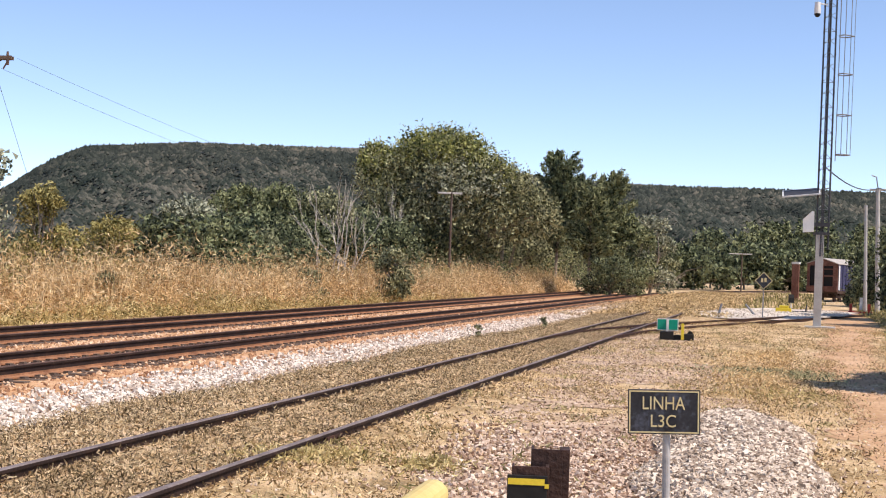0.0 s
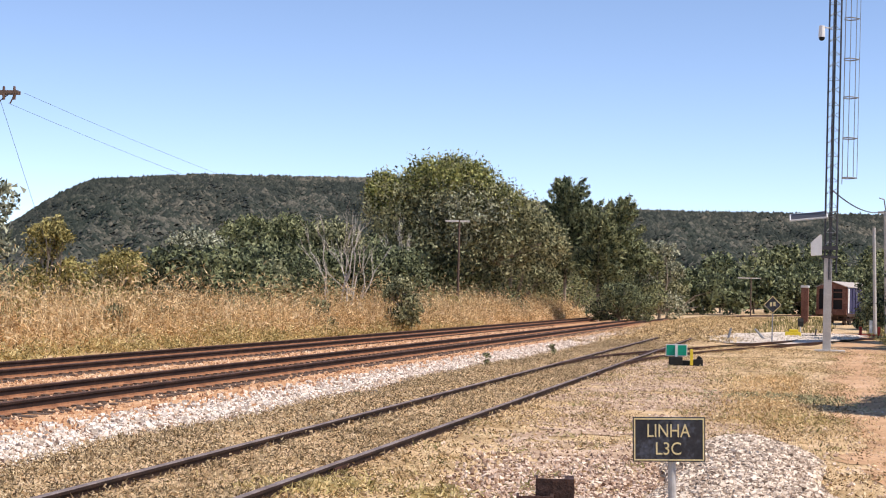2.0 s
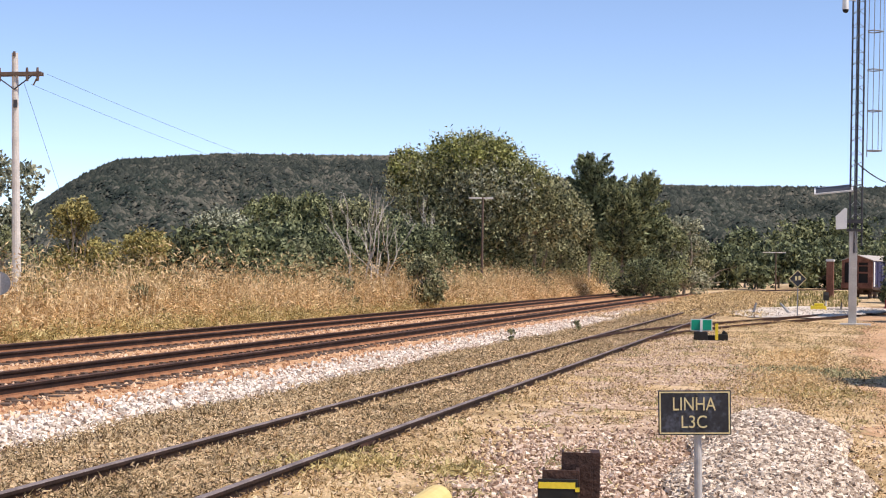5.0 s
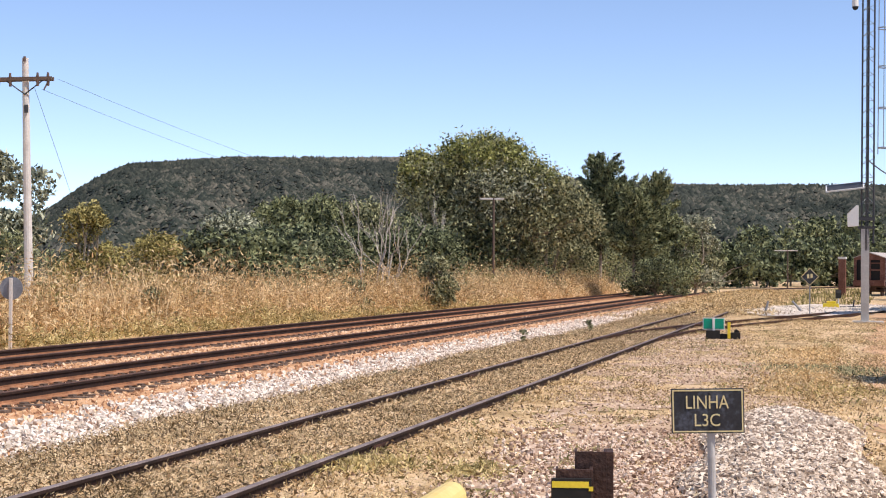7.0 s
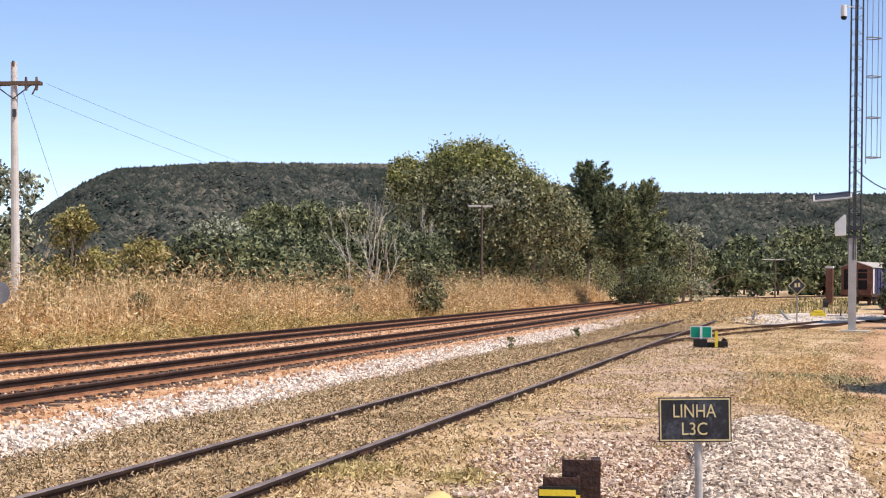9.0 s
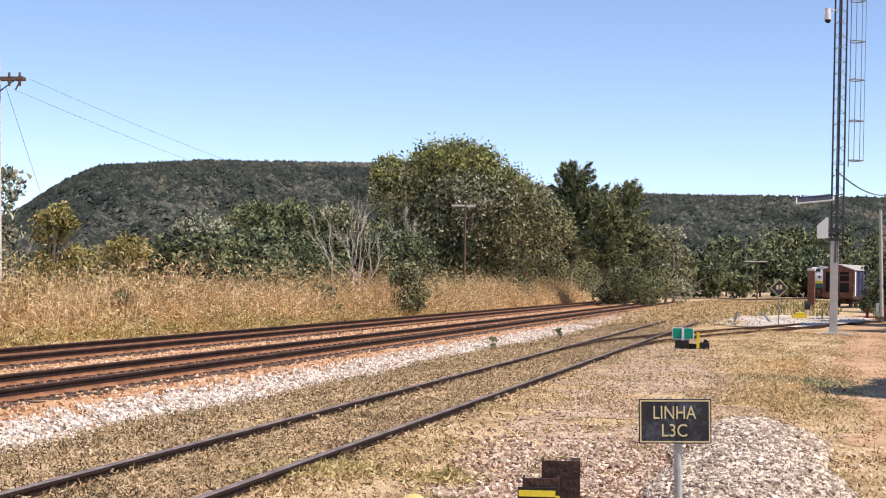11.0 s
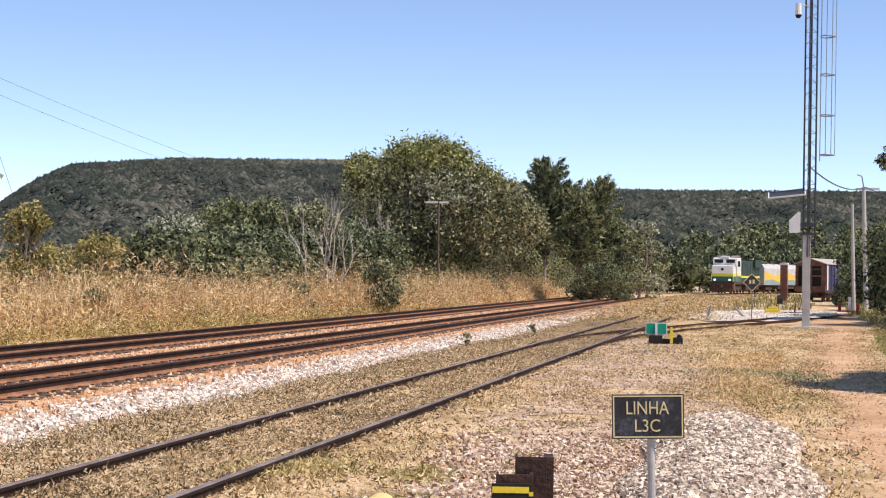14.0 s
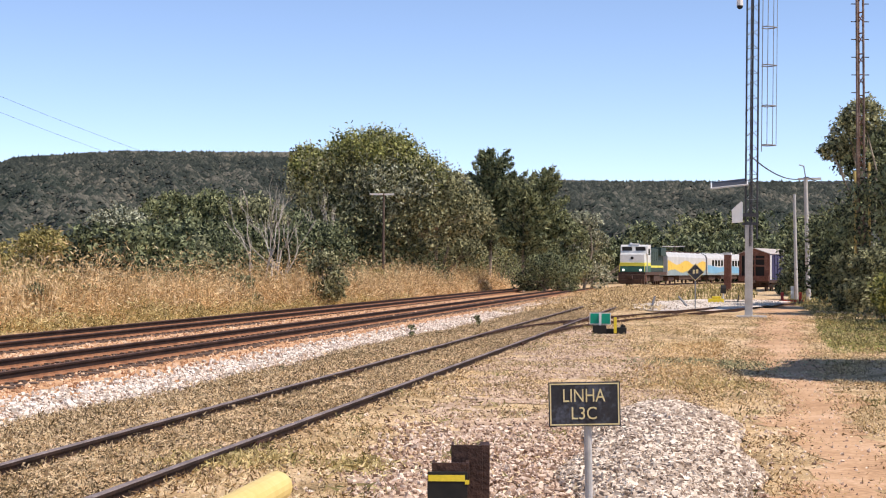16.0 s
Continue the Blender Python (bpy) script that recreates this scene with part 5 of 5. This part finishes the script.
def lattice_tower():
    x, y = at(16.67, 78)
    root = empty("lattice_tower", Matrix.Translation((x, y, 0)) @ pose(0, 0, 0, 0, -0.5, 0), "slender rusty lattice radio tower among trees", "tower")
    legs = [(0.17, 0), (-0.17, 0.0), (0, 0.28)]
    for px, py in legs:
        part("leg", tubes(((px, py, -0.3), (px * 0.85, py * 0.85, 20), 0.055)), M_RUSTMAST, root)
    for i in range(40):
        z = 0.5 + i * 0.48
        bm = bmesh.new()
        for (p, q) in ((0, 1), (1, 2), (2, 0)):
            tube(bm, (*legs[p], z), (*legs[q], z + 0.48 * (i % 2)), 0.022, seg=5)
        part("brace", bm, M_RUST, root)
    for i in range(12):
        z = 9.4 + i * 0.82
        for sx in (-1, 1):
            part("step_bolt", tubes(((sx * 0.15, 0, z), (sx * 0.42, 0, z), 0.025), seg=5), M_DARKSTEEL, root)
    for sx in (-0.30, 0.36):
        part("conduit", tubes(((sx, -0.1, -0.3), (sx, -0.1, 7.0 if sx > 0 else 6.6), 0.06)), M_PALEYELLOW, root, "ochre painted conduit pipe")
    part("junction_box", boxes((0.42, 0.78, -0.3, -0.05, 3.0, 3.7), bev=0.03), M_WHITE, root, "white junction box")


lattice_tower()
x, y = at(17.55, 70)
# Bark and sleeper tones on the pier put the bushes' shade into its colour.
root = empty("masonry_pier", Matrix.Translation((x, y, 0)), "grey masonry pier in the bushes, darkened for shade", "pier")
part("body", boxes((-0.35, 0.45, -0.3, 0.5, -0.2, 1.7), bev=0.03), M_BARK, root)
part("cap", boxes((-0.45, 1.4, -0.4, 0.6, 1.7, 1.82), bev=0.02), M_SLEEPER, root)
root = empty("red_barrier", Matrix.Translation((24.9, 97.3, 0)) @ Matrix.Scale(0.75, 4), "small red barrier frame with white marker", "barrier")
part("beam", boxes((-1.0, 0.9, -0.1, 0.1, 0.1, 0.3), bev=0.03), M_RED, root)
part("leg", boxes((-0.9, -0.7, -0.1, 0.1, -0.1, 0.9), bev=0.02), M_RED, root)
part("leg", boxes((0.55, 0.75, -0.1, 0.1, -0.1, 0.9), bev=0.02), M_RED, root)
part("marker", boxes((-0.15, 0.1, -0.17, -0.13, 0.4, 1.4), bev=0.03), M_WHITE, root)


# ---- rolling stock ----
def wheelset(parent, y, r=0.46):
    for sx in (-0.8, 0.8):
        part("wheel", tubes(((sx - 0.065, y, r), (sx + 0.065, y, r), r), seg=20), M_UNDER, parent)


def boxcar(x, y, heading, label):
    root = empty("boxcar", pose(x, y, -0.05, 0, 0, heading), label, "railway wagon", "standing wagons")
    L, W = 14.0, 1.42
    part("underframe", boxes((-W, W, 0, L, 0.85, 1.1), (-0.4, 0.4, 0.3, L - 0.3, 0.6, 0.85)), M_UNDER, root)
    part("side_wall", boxes((W - 0.06, W, 0.1, L - 0.1, 1.1, 3.5)), M_WAGONBLUE, root, "faded violet-blue side")
    part("side_wall", boxes((-W, -W + 0.06, 0.1, L - 0.1, 1.1, 3.5)), M_WAGONBLUE, root)
    # Black panel across the open end paints the shade inside the wagon.
    part("end_wall", boxes((-W + 0.07, W - 0.07, 0.1, 0.16, 1.1, 3.5)), M_BLACK, root, "black panel painting the dark inside of the open end")
    part("end_wall", boxes((-W + 0.07, W - 0.07, L - 0.16, L - 0.1, 1.1, 3.5)), M_RUST, root)
    bm = boxes((-W, W, -0.25, 0.1, 1.0, 1.5), (-W, -W + 0.22, -0.05, 0.1, 1.5, 3.5), (W - 0.45, W, -0.05, 0.1, 1.5, 3.5), (-W, W, -0.05, 0.1, 3.35, 3.55), (0.0, 0.1, -0.02, 0.1, 1.5, 3.4), (-0.2, W - 0.45, -0.02, 0.1, 2.35, 2.5), (-0.2, W - 0.45, -0.02, 0.1, 3.0, 3.1))
    prism_ = bmesh.new()
    part("end_frame", bm, M_RUST, root, "rust-red end framing")
    vs = [prism_.verts.new(p) for p in ((-W, -0.05, 3.55), (W, -0.05, 3.55), (0, -0.05, 4.0), (-W, 0.1, 3.55), (W, 0.1, 3.55), (0, 0.1, 4.0))]
    for f in ((0, 1, 2), (5, 4, 3), (0, 3, 4, 1), (1, 4, 5, 2), (2, 5, 3, 0)):
        prism_.faces.new([vs[i] for i in f])
    part("gable", prism_, M_RUST, root)
    for sgn in (-1, 1):
        bm = bmesh.new()
        a = [bm.verts.new(p) for p in ((0, -0.15, 4.06), (0, L + 0.1, 4.06), (sgn * (W + 0.08), L + 0.1, 3.56), (sgn * (W + 0.08), -0.15, 3.56), (0, -0.15, 4.0), (0, L + 0.1, 4.0), (sgn * (W + 0.08), L + 0.1, 3.5), (sgn * (W + 0.08), -0.15, 3.5))]
        for f in ((0, 1, 2, 3), (7, 6, 5, 4), (0, 4, 5, 1), (2, 6, 7, 3), (3, 7, 4, 0), (1, 5, 6, 2)):
            bm.faces.new([a[i] for i in f])
        bmesh.ops.recalc_face_normals(bm, faces=bm.faces[:])
        part("roof", bm, M_WAGONROOF, root, "pale dusty ridge roof")
    for k in range(12):
        yy = 0.5 + k * 1.15
        part("rib", boxes((W + 0.002, W + 0.06, yy - 0.05, yy + 0.05, 1.1, 3.45)), M_WAGONBLUE, root)
    part("door_edge", boxes((W + 0.062, W + 0.07, 0.1, 0.5, 1.15, 3.4)), M_WHITE, root, "white painted panel")
    part("door_edge", boxes((W + 0.062, W + 0.07, 8.2, 9.0, 1.4, 2.9)), M_WHITE, root, "white painted panel")
    for yb in (2.2, L - 2.2):
        bg = part("bogie", boxes((-1.05, 1.05, yb - 1.2, yb + 1.2, 0.42, 0.68), bev=0.03), M_UNDER, root)
        wheelset(bg, yb - 0.85)
        wheelset(bg, yb + 0.85)
    part("coupler", boxes((-0.15, 0.15, -0.75, 0.0, 0.85, 1.1), bev=0.03), M_UNDER, root)


WX, WY, WH = 34.8, 150.0, -28.5
boxcar(WX, WY, WH, "rust-red and violet-blue boxcar with an open end")
boxcar(WX + 15.3 * math.sin(radians(-WH)), WY + 15.3 * math.cos(radians(-WH)), WH, "violet-blue boxcar standing behind the first")
root = empty("wagon_bulkhead", pose(WX - 1.5, WY - 0.4, -0.05, 0, 0, WH), "rusty wagon bulkhead with pale painted cap", "wagon bulkhead")
part("bulkhead", boxes((-1.25, -0.6, -0.6, -0.35, 0.0, 3.4), bev=0.03), M_RUST, root, "rust-brown steel bulkhead")
part("cap", boxes((-1.3, -0.55, -0.65, -0.3, 3.4, 3.6), bev=0.03), M_WHITE, root, "white painted cap")


def locomotive():
    """Front at y = 0, body towards -y; forward is +y."""
    root = empty("locomotive", Matrix(), "white and green diesel locomotive with yellow stripe and lit headlights", "locomotive")
    L, W = 19.0, 1.5
    part("underframe", boxes((-W, W, -L, -0.7, 1.15, 1.5), bev=0.02), M_UNDER, root)
    part("pilot", boxes((-1.45, 1.45, -0.9, -0.35, 0.25, 1.25), (-1.2, 1.2, -0.35, -0.1, 0.2, 0.7), bev=0.05), M_UNDER, root, "dark rusty pilot plate")
    part("coupler", boxes((-0.2, 0.2, -0.2, 0.45, 0.75, 1.1), bev=0.04), M_UNDER, root)
    part("nose_lower", boxes((-1.35, 1.35, -2.7, -0.8, 1.5, 2.15), bev=0.06), M_LOCOGREEN, root, "green lower nose")
    part("nose_stripe", boxes((-1.36, 1.36, -2.7, -0.79, 2.15, 2.55), bev=0.03), M_LOCOYELLOW, root, "yellow nose band")
    bm = bmesh.new()
    prism(bm, [(-2.7, 2.55), (-0.82, 2.55), (-0.95, 3.45), (-1.3, 3.55), (-2.7, 3.55)], -1.34, 1.34)
    part("nose", bm, M_LOCOWHITE, root, "white upper nose")
    part("emblem", tubes(((0, -0.93, 3.05), (0, -0.83, 3.05), 0.17), seg=14), M_BLACK, root, "dark round emblem")
    bm = bmesh.new()
    prism(bm, [(-5.0, 1.5), (-2.7, 1.5), (-2.7, 3.5), (-2.1, 3.55), (-2.35, 4.35), (-2.6, 4.55), (-5.0, 4.55)], -1.5, 1.5)
    cab = part("cab", bm, M_LOCOWHITE, root, "white driver's cab")
    for x0, x1 in ((-1.3, -0.2), (0.2, 1.3)):
        bm = bmesh.new()
        box(bm, x0, x1, -0.02, 0.02, -0.34, 0.34, 0.0, pose(0, -2.19, 3.98, -17, 0, 0))
        part("windscreen", bm, M_GLASS, cab, "dark windscreen")
    part("number_box", boxes((-0.55, 0.55, -2.62, -2.35, 4.42, 4.68), bev=0.03), M_WHITE, cab)
    for sx in (-1.51, 1.45):
        part("side_window", boxes((sx, sx + 0.06, -4.4, -3.0, 3.4, 4.1)), M_GLASS, cab)
        part("stripe", boxes((sx - 0.004, sx + 0.064, -4.98, -2.72, 2.2, 2.55)), M_LOCOYELLOW, cab)
        part("lower_side", boxes((sx - 0.003, sx + 0.063, -4.98, -2.72, 1.52, 2.19)), M_LOCOGREEN, cab)
    part("hood", boxes((-1.15, 1.15, -L + 0.4, -5.02, 1.5, 4.25), bev=0.08), M_LOCOHOOD, root, "dark green sooty engine hood")
    part("hood_stripe", boxes((-1.18, 1.18, -L + 0.6, -5.1, 2.0, 2.25)), M_LOCOYELLOW, root)
    for k in range(7):
        yy = -6.5 - k * 1.6
        part("hood_door", boxes((-1.17, 1.17, yy - 0.6, yy + 0.6, 2.75, 3.9)), M_LOCOHOOD, root)
    part("radiator", boxes((-1.5, 1.5, -L + 0.6, -L + 5.0, 3.4, 4.4), bev=0.06), M_LOCOHOOD, root)
    part("exhaust", boxes((-0.4, 0.4, -12.5, -11, 4.25, 4.5), bev=0.03), M_BLACK, root)
    part("fuel_tank", boxes((-1.4, 1.4, -13.5, -8.5, 0.4, 1.15), bev=0.12), M_UNDER, root)
    for sx in (-0.95, 0.95):
        part("ditch_light", tubes(((sx, -0.8, 1.72), (sx, -0.68, 1.72), 0.13), seg=16), M_HEADLIGHT, root, "lit round headlight")
        part("handrail", tubes(((sx * 1.45, -0.8, 1.3), (sx * 1.45, -0.8, 2.4), 0.03), ((sx * 1.45, -0.8, 2.4), (sx * 1.45, -2.6, 2.6), 0.03)), M_LOCOYELLOW, root)
        part("steps", boxes((sx * 1.45 - 0.15, sx * 1.45 + 0.15, -1.4, -0.8, 0.4, 1.2), bev=0.02), M_RUST, root)
    part("antenna", tubes(((0.5, -3.4, 4.55), (0.5, -3.4, 4.8), 0.12)), M_WHITE, root)
    for yb in (-4.2, -15.4):
        bg = part("bogie", boxes((-1.25, 1.25, yb - 2.3, yb + 2.3, 0.45, 1.0), bev=0.06), M_UNDER, root)
        for o in (-1.8, 0, 1.8):
            wheelset(bg, yb + o, 0.5)
    return root


def wave(bm, x, y0, y1, z0, base, amp, phase, n=30, t=0.01):
    """A side panel with a waved upper edge."""
    for s0, s1 in ((min(x, x + math.copysign(t, x)), max(x, x + math.copysign(t, x))),):
        for i in range(n):
            ya, yb = y0 + (y1 - y0) * i / n, y0 + (y1 - y0) * (i + 1) / n
            zm = base + amp * math.sin(phase + (ya + yb) / 2 * 0.55)
            box(bm, s0, s1, ya, yb, z0, zm)
    return bm


def coach(kind):
    """Front at y = 0, body towards -y."""
    label = {"yellow": "silver and orange-yellow baggage coach with wave stripe", "blue": "silver and sky-blue passenger coach"}[kind]
    root = empty("passenger_coach", Matrix(), label, "railway coach", "passenger train")
    L, W = 25.0, 1.5
    bm = bmesh.new()
    out = [(-W, 1.05), (W, 1.05), (W, 3.35), (W * 0.86, 3.75), (W * 0.5, 4.0), (-W * 0.5, 4.0), (-W * 0.86, 3.75), (-W, 3.35)]
    a, b = [bm.verts.new((x, 0, z)) for x, z in out], [bm.verts.new((x, -L, z)) for x, z in out]
    for i in range(8):
        bm.faces.new((a[i], b[i], b[(i + 1) % 8], a[(i + 1) % 8]))
    bm.faces.new(a)
    bm.faces.new(b[::-1])
    bmesh.ops.recalc_face_normals(bm, faces=bm.faces[:])
    body = part("body", bm, M_COACHGREY, root, "silver-grey steel body")
    for sd in (-1, 1):
        if kind == "yellow":
            part("yellow_panel", wave(bmesh.new(), sd * W, -L + 0.2, -0.2, 1.1, 2.66, 0.26, 1.6), M_COACHYELLOW, body, "orange-yellow wave panel")
            part("teal_wave", wave(bmesh.new(), sd * (W + 0.012), -L + 0.2, -0.2, 1.08, 1.62, 0.22, 3.4), M_COACHTEAL, body, "grey-teal wave along the bottom")
        else:
            part("blue_panel", wave(bmesh.new(), sd * W, -L + 0.2, -0.2, 1.1, 2.25, 0.16, 2.0), M_COACHBLUE, body, "sky-blue lower panel")
            part("teal_wave", wave(bmesh.new(), sd * (W + 0.012), -L + 0.2, -0.2, 1.08, 1.42, 0.16, 0.4), M_COACHTEAL, body)
    nwin = 4 if kind == "yellow" else 13
    for k in range(nwin):
        yy = -3.0 - k * (L - 6) / (nwin - 1)
        for sx in (-1, 1):
            x0, x1 = sorted((sx * (W + 0.012), sx * (W + 0.026)))
            if kind == "yellow":
                part("door", boxes((x0, x1, yy - 0.55, yy + 0.55, 1.75, 2.42)), M_COACHYELLOW, body)
            else:
                part("window", boxes((x0, x1, yy - 0.52, yy + 0.52, 2.3, 3.1)), M_GLASS, body)
    for k in range(6):
        yy = -2.5 - k * 4.0
        part("roof_unit", boxes((-0.9, 0.9, yy - 1.3, yy + 1.0, 3.95, 4.1), bev=0.04), M_UNDER if kind == "yellow" else M_COACHGREY, body)
    part("underbox", boxes((-1.3, 1.3, -17, -8, 0.5, 1.05), bev=0.05), M_UNDER, root)
    for yb in (-3.5, -L + 3.5):
        bg = part("bogie", boxes((-1.2, 1.2, yb - 1.7, yb + 1.7, 0.4, 0.85), bev=0.05), M_UNDER, root)
        wheelset(bg, yb - 1.25)
        wheelset(bg, yb + 1.25)
    part("gangway", boxes((-0.6, 0.6, 0.0, 0.45, 1.2, 3.4), bev=0.05), M_BLACK, root)
    return root


NOSE = Vector((28.06, 179.8, 0))   # on the near main line, where it begins to bend


def line_at(s):
    """Place and bearing s metres beyond NOSE along the bending main line."""
    p, u = NOSE.copy(), 0.0
    step = 1.0 if s >= 0 else -1.0
    bear = 15.5
    while abs(u - s) > 1e-6:
        d = step if abs(s - u) > 1 else s - u
        bear = min(27.0, max(11.86, 15.5 + 0.2 * (u + d / 2)))
        p += Vector((math.sin(radians(bear)), math.cos(radians(bear)), 0)) * d
        u += d
    return p, bear


def rails_beyond():
    root = empty("railway_track", Matrix(), "main line bending away between grass", "railway track", kind="structure")
    for side in (-0.835, 0.835):
        pts = []
        for s in np.arange(-14, 150, 4.0):
            p, bear = line_at(s)
            pts.append(p + Vector((math.cos(radians(bear)), -math.sin(radians(bear)), 0)) * side)
        sweep_rail(pts, "rail", root)


rails_beyond()
TRAIN = [(locomotive(), 0.0, 19.0)]
off = 19.9
for kd in ("yellow", "blue", "blue", "blue"):
    TRAIN.append((coach(kd), off, 25.0))
    off += 25.9


def lead(t):
    """How far along the line the train's nose is at t seconds."""
    return 13.3 * (16.0 - t)


def motions():
    for thing, behind, length in TRAIN:
        rows = []
        for k in range(33):
            t = k * 0.5
            p0, _ = line_at(lead(t) + behind + 3)
            p1, _ = line_at(lead(t) + behind + length - 3)
            d = (p0 - p1).normalized()
            p = p0 + d * 3
            rows.append((t, pose(p.x, p.y, RAIL_TOP + 0.02, 0, 0, math.degrees(math.atan2(-d.x, d.y)))))
        walk(thing, rows)


motions()
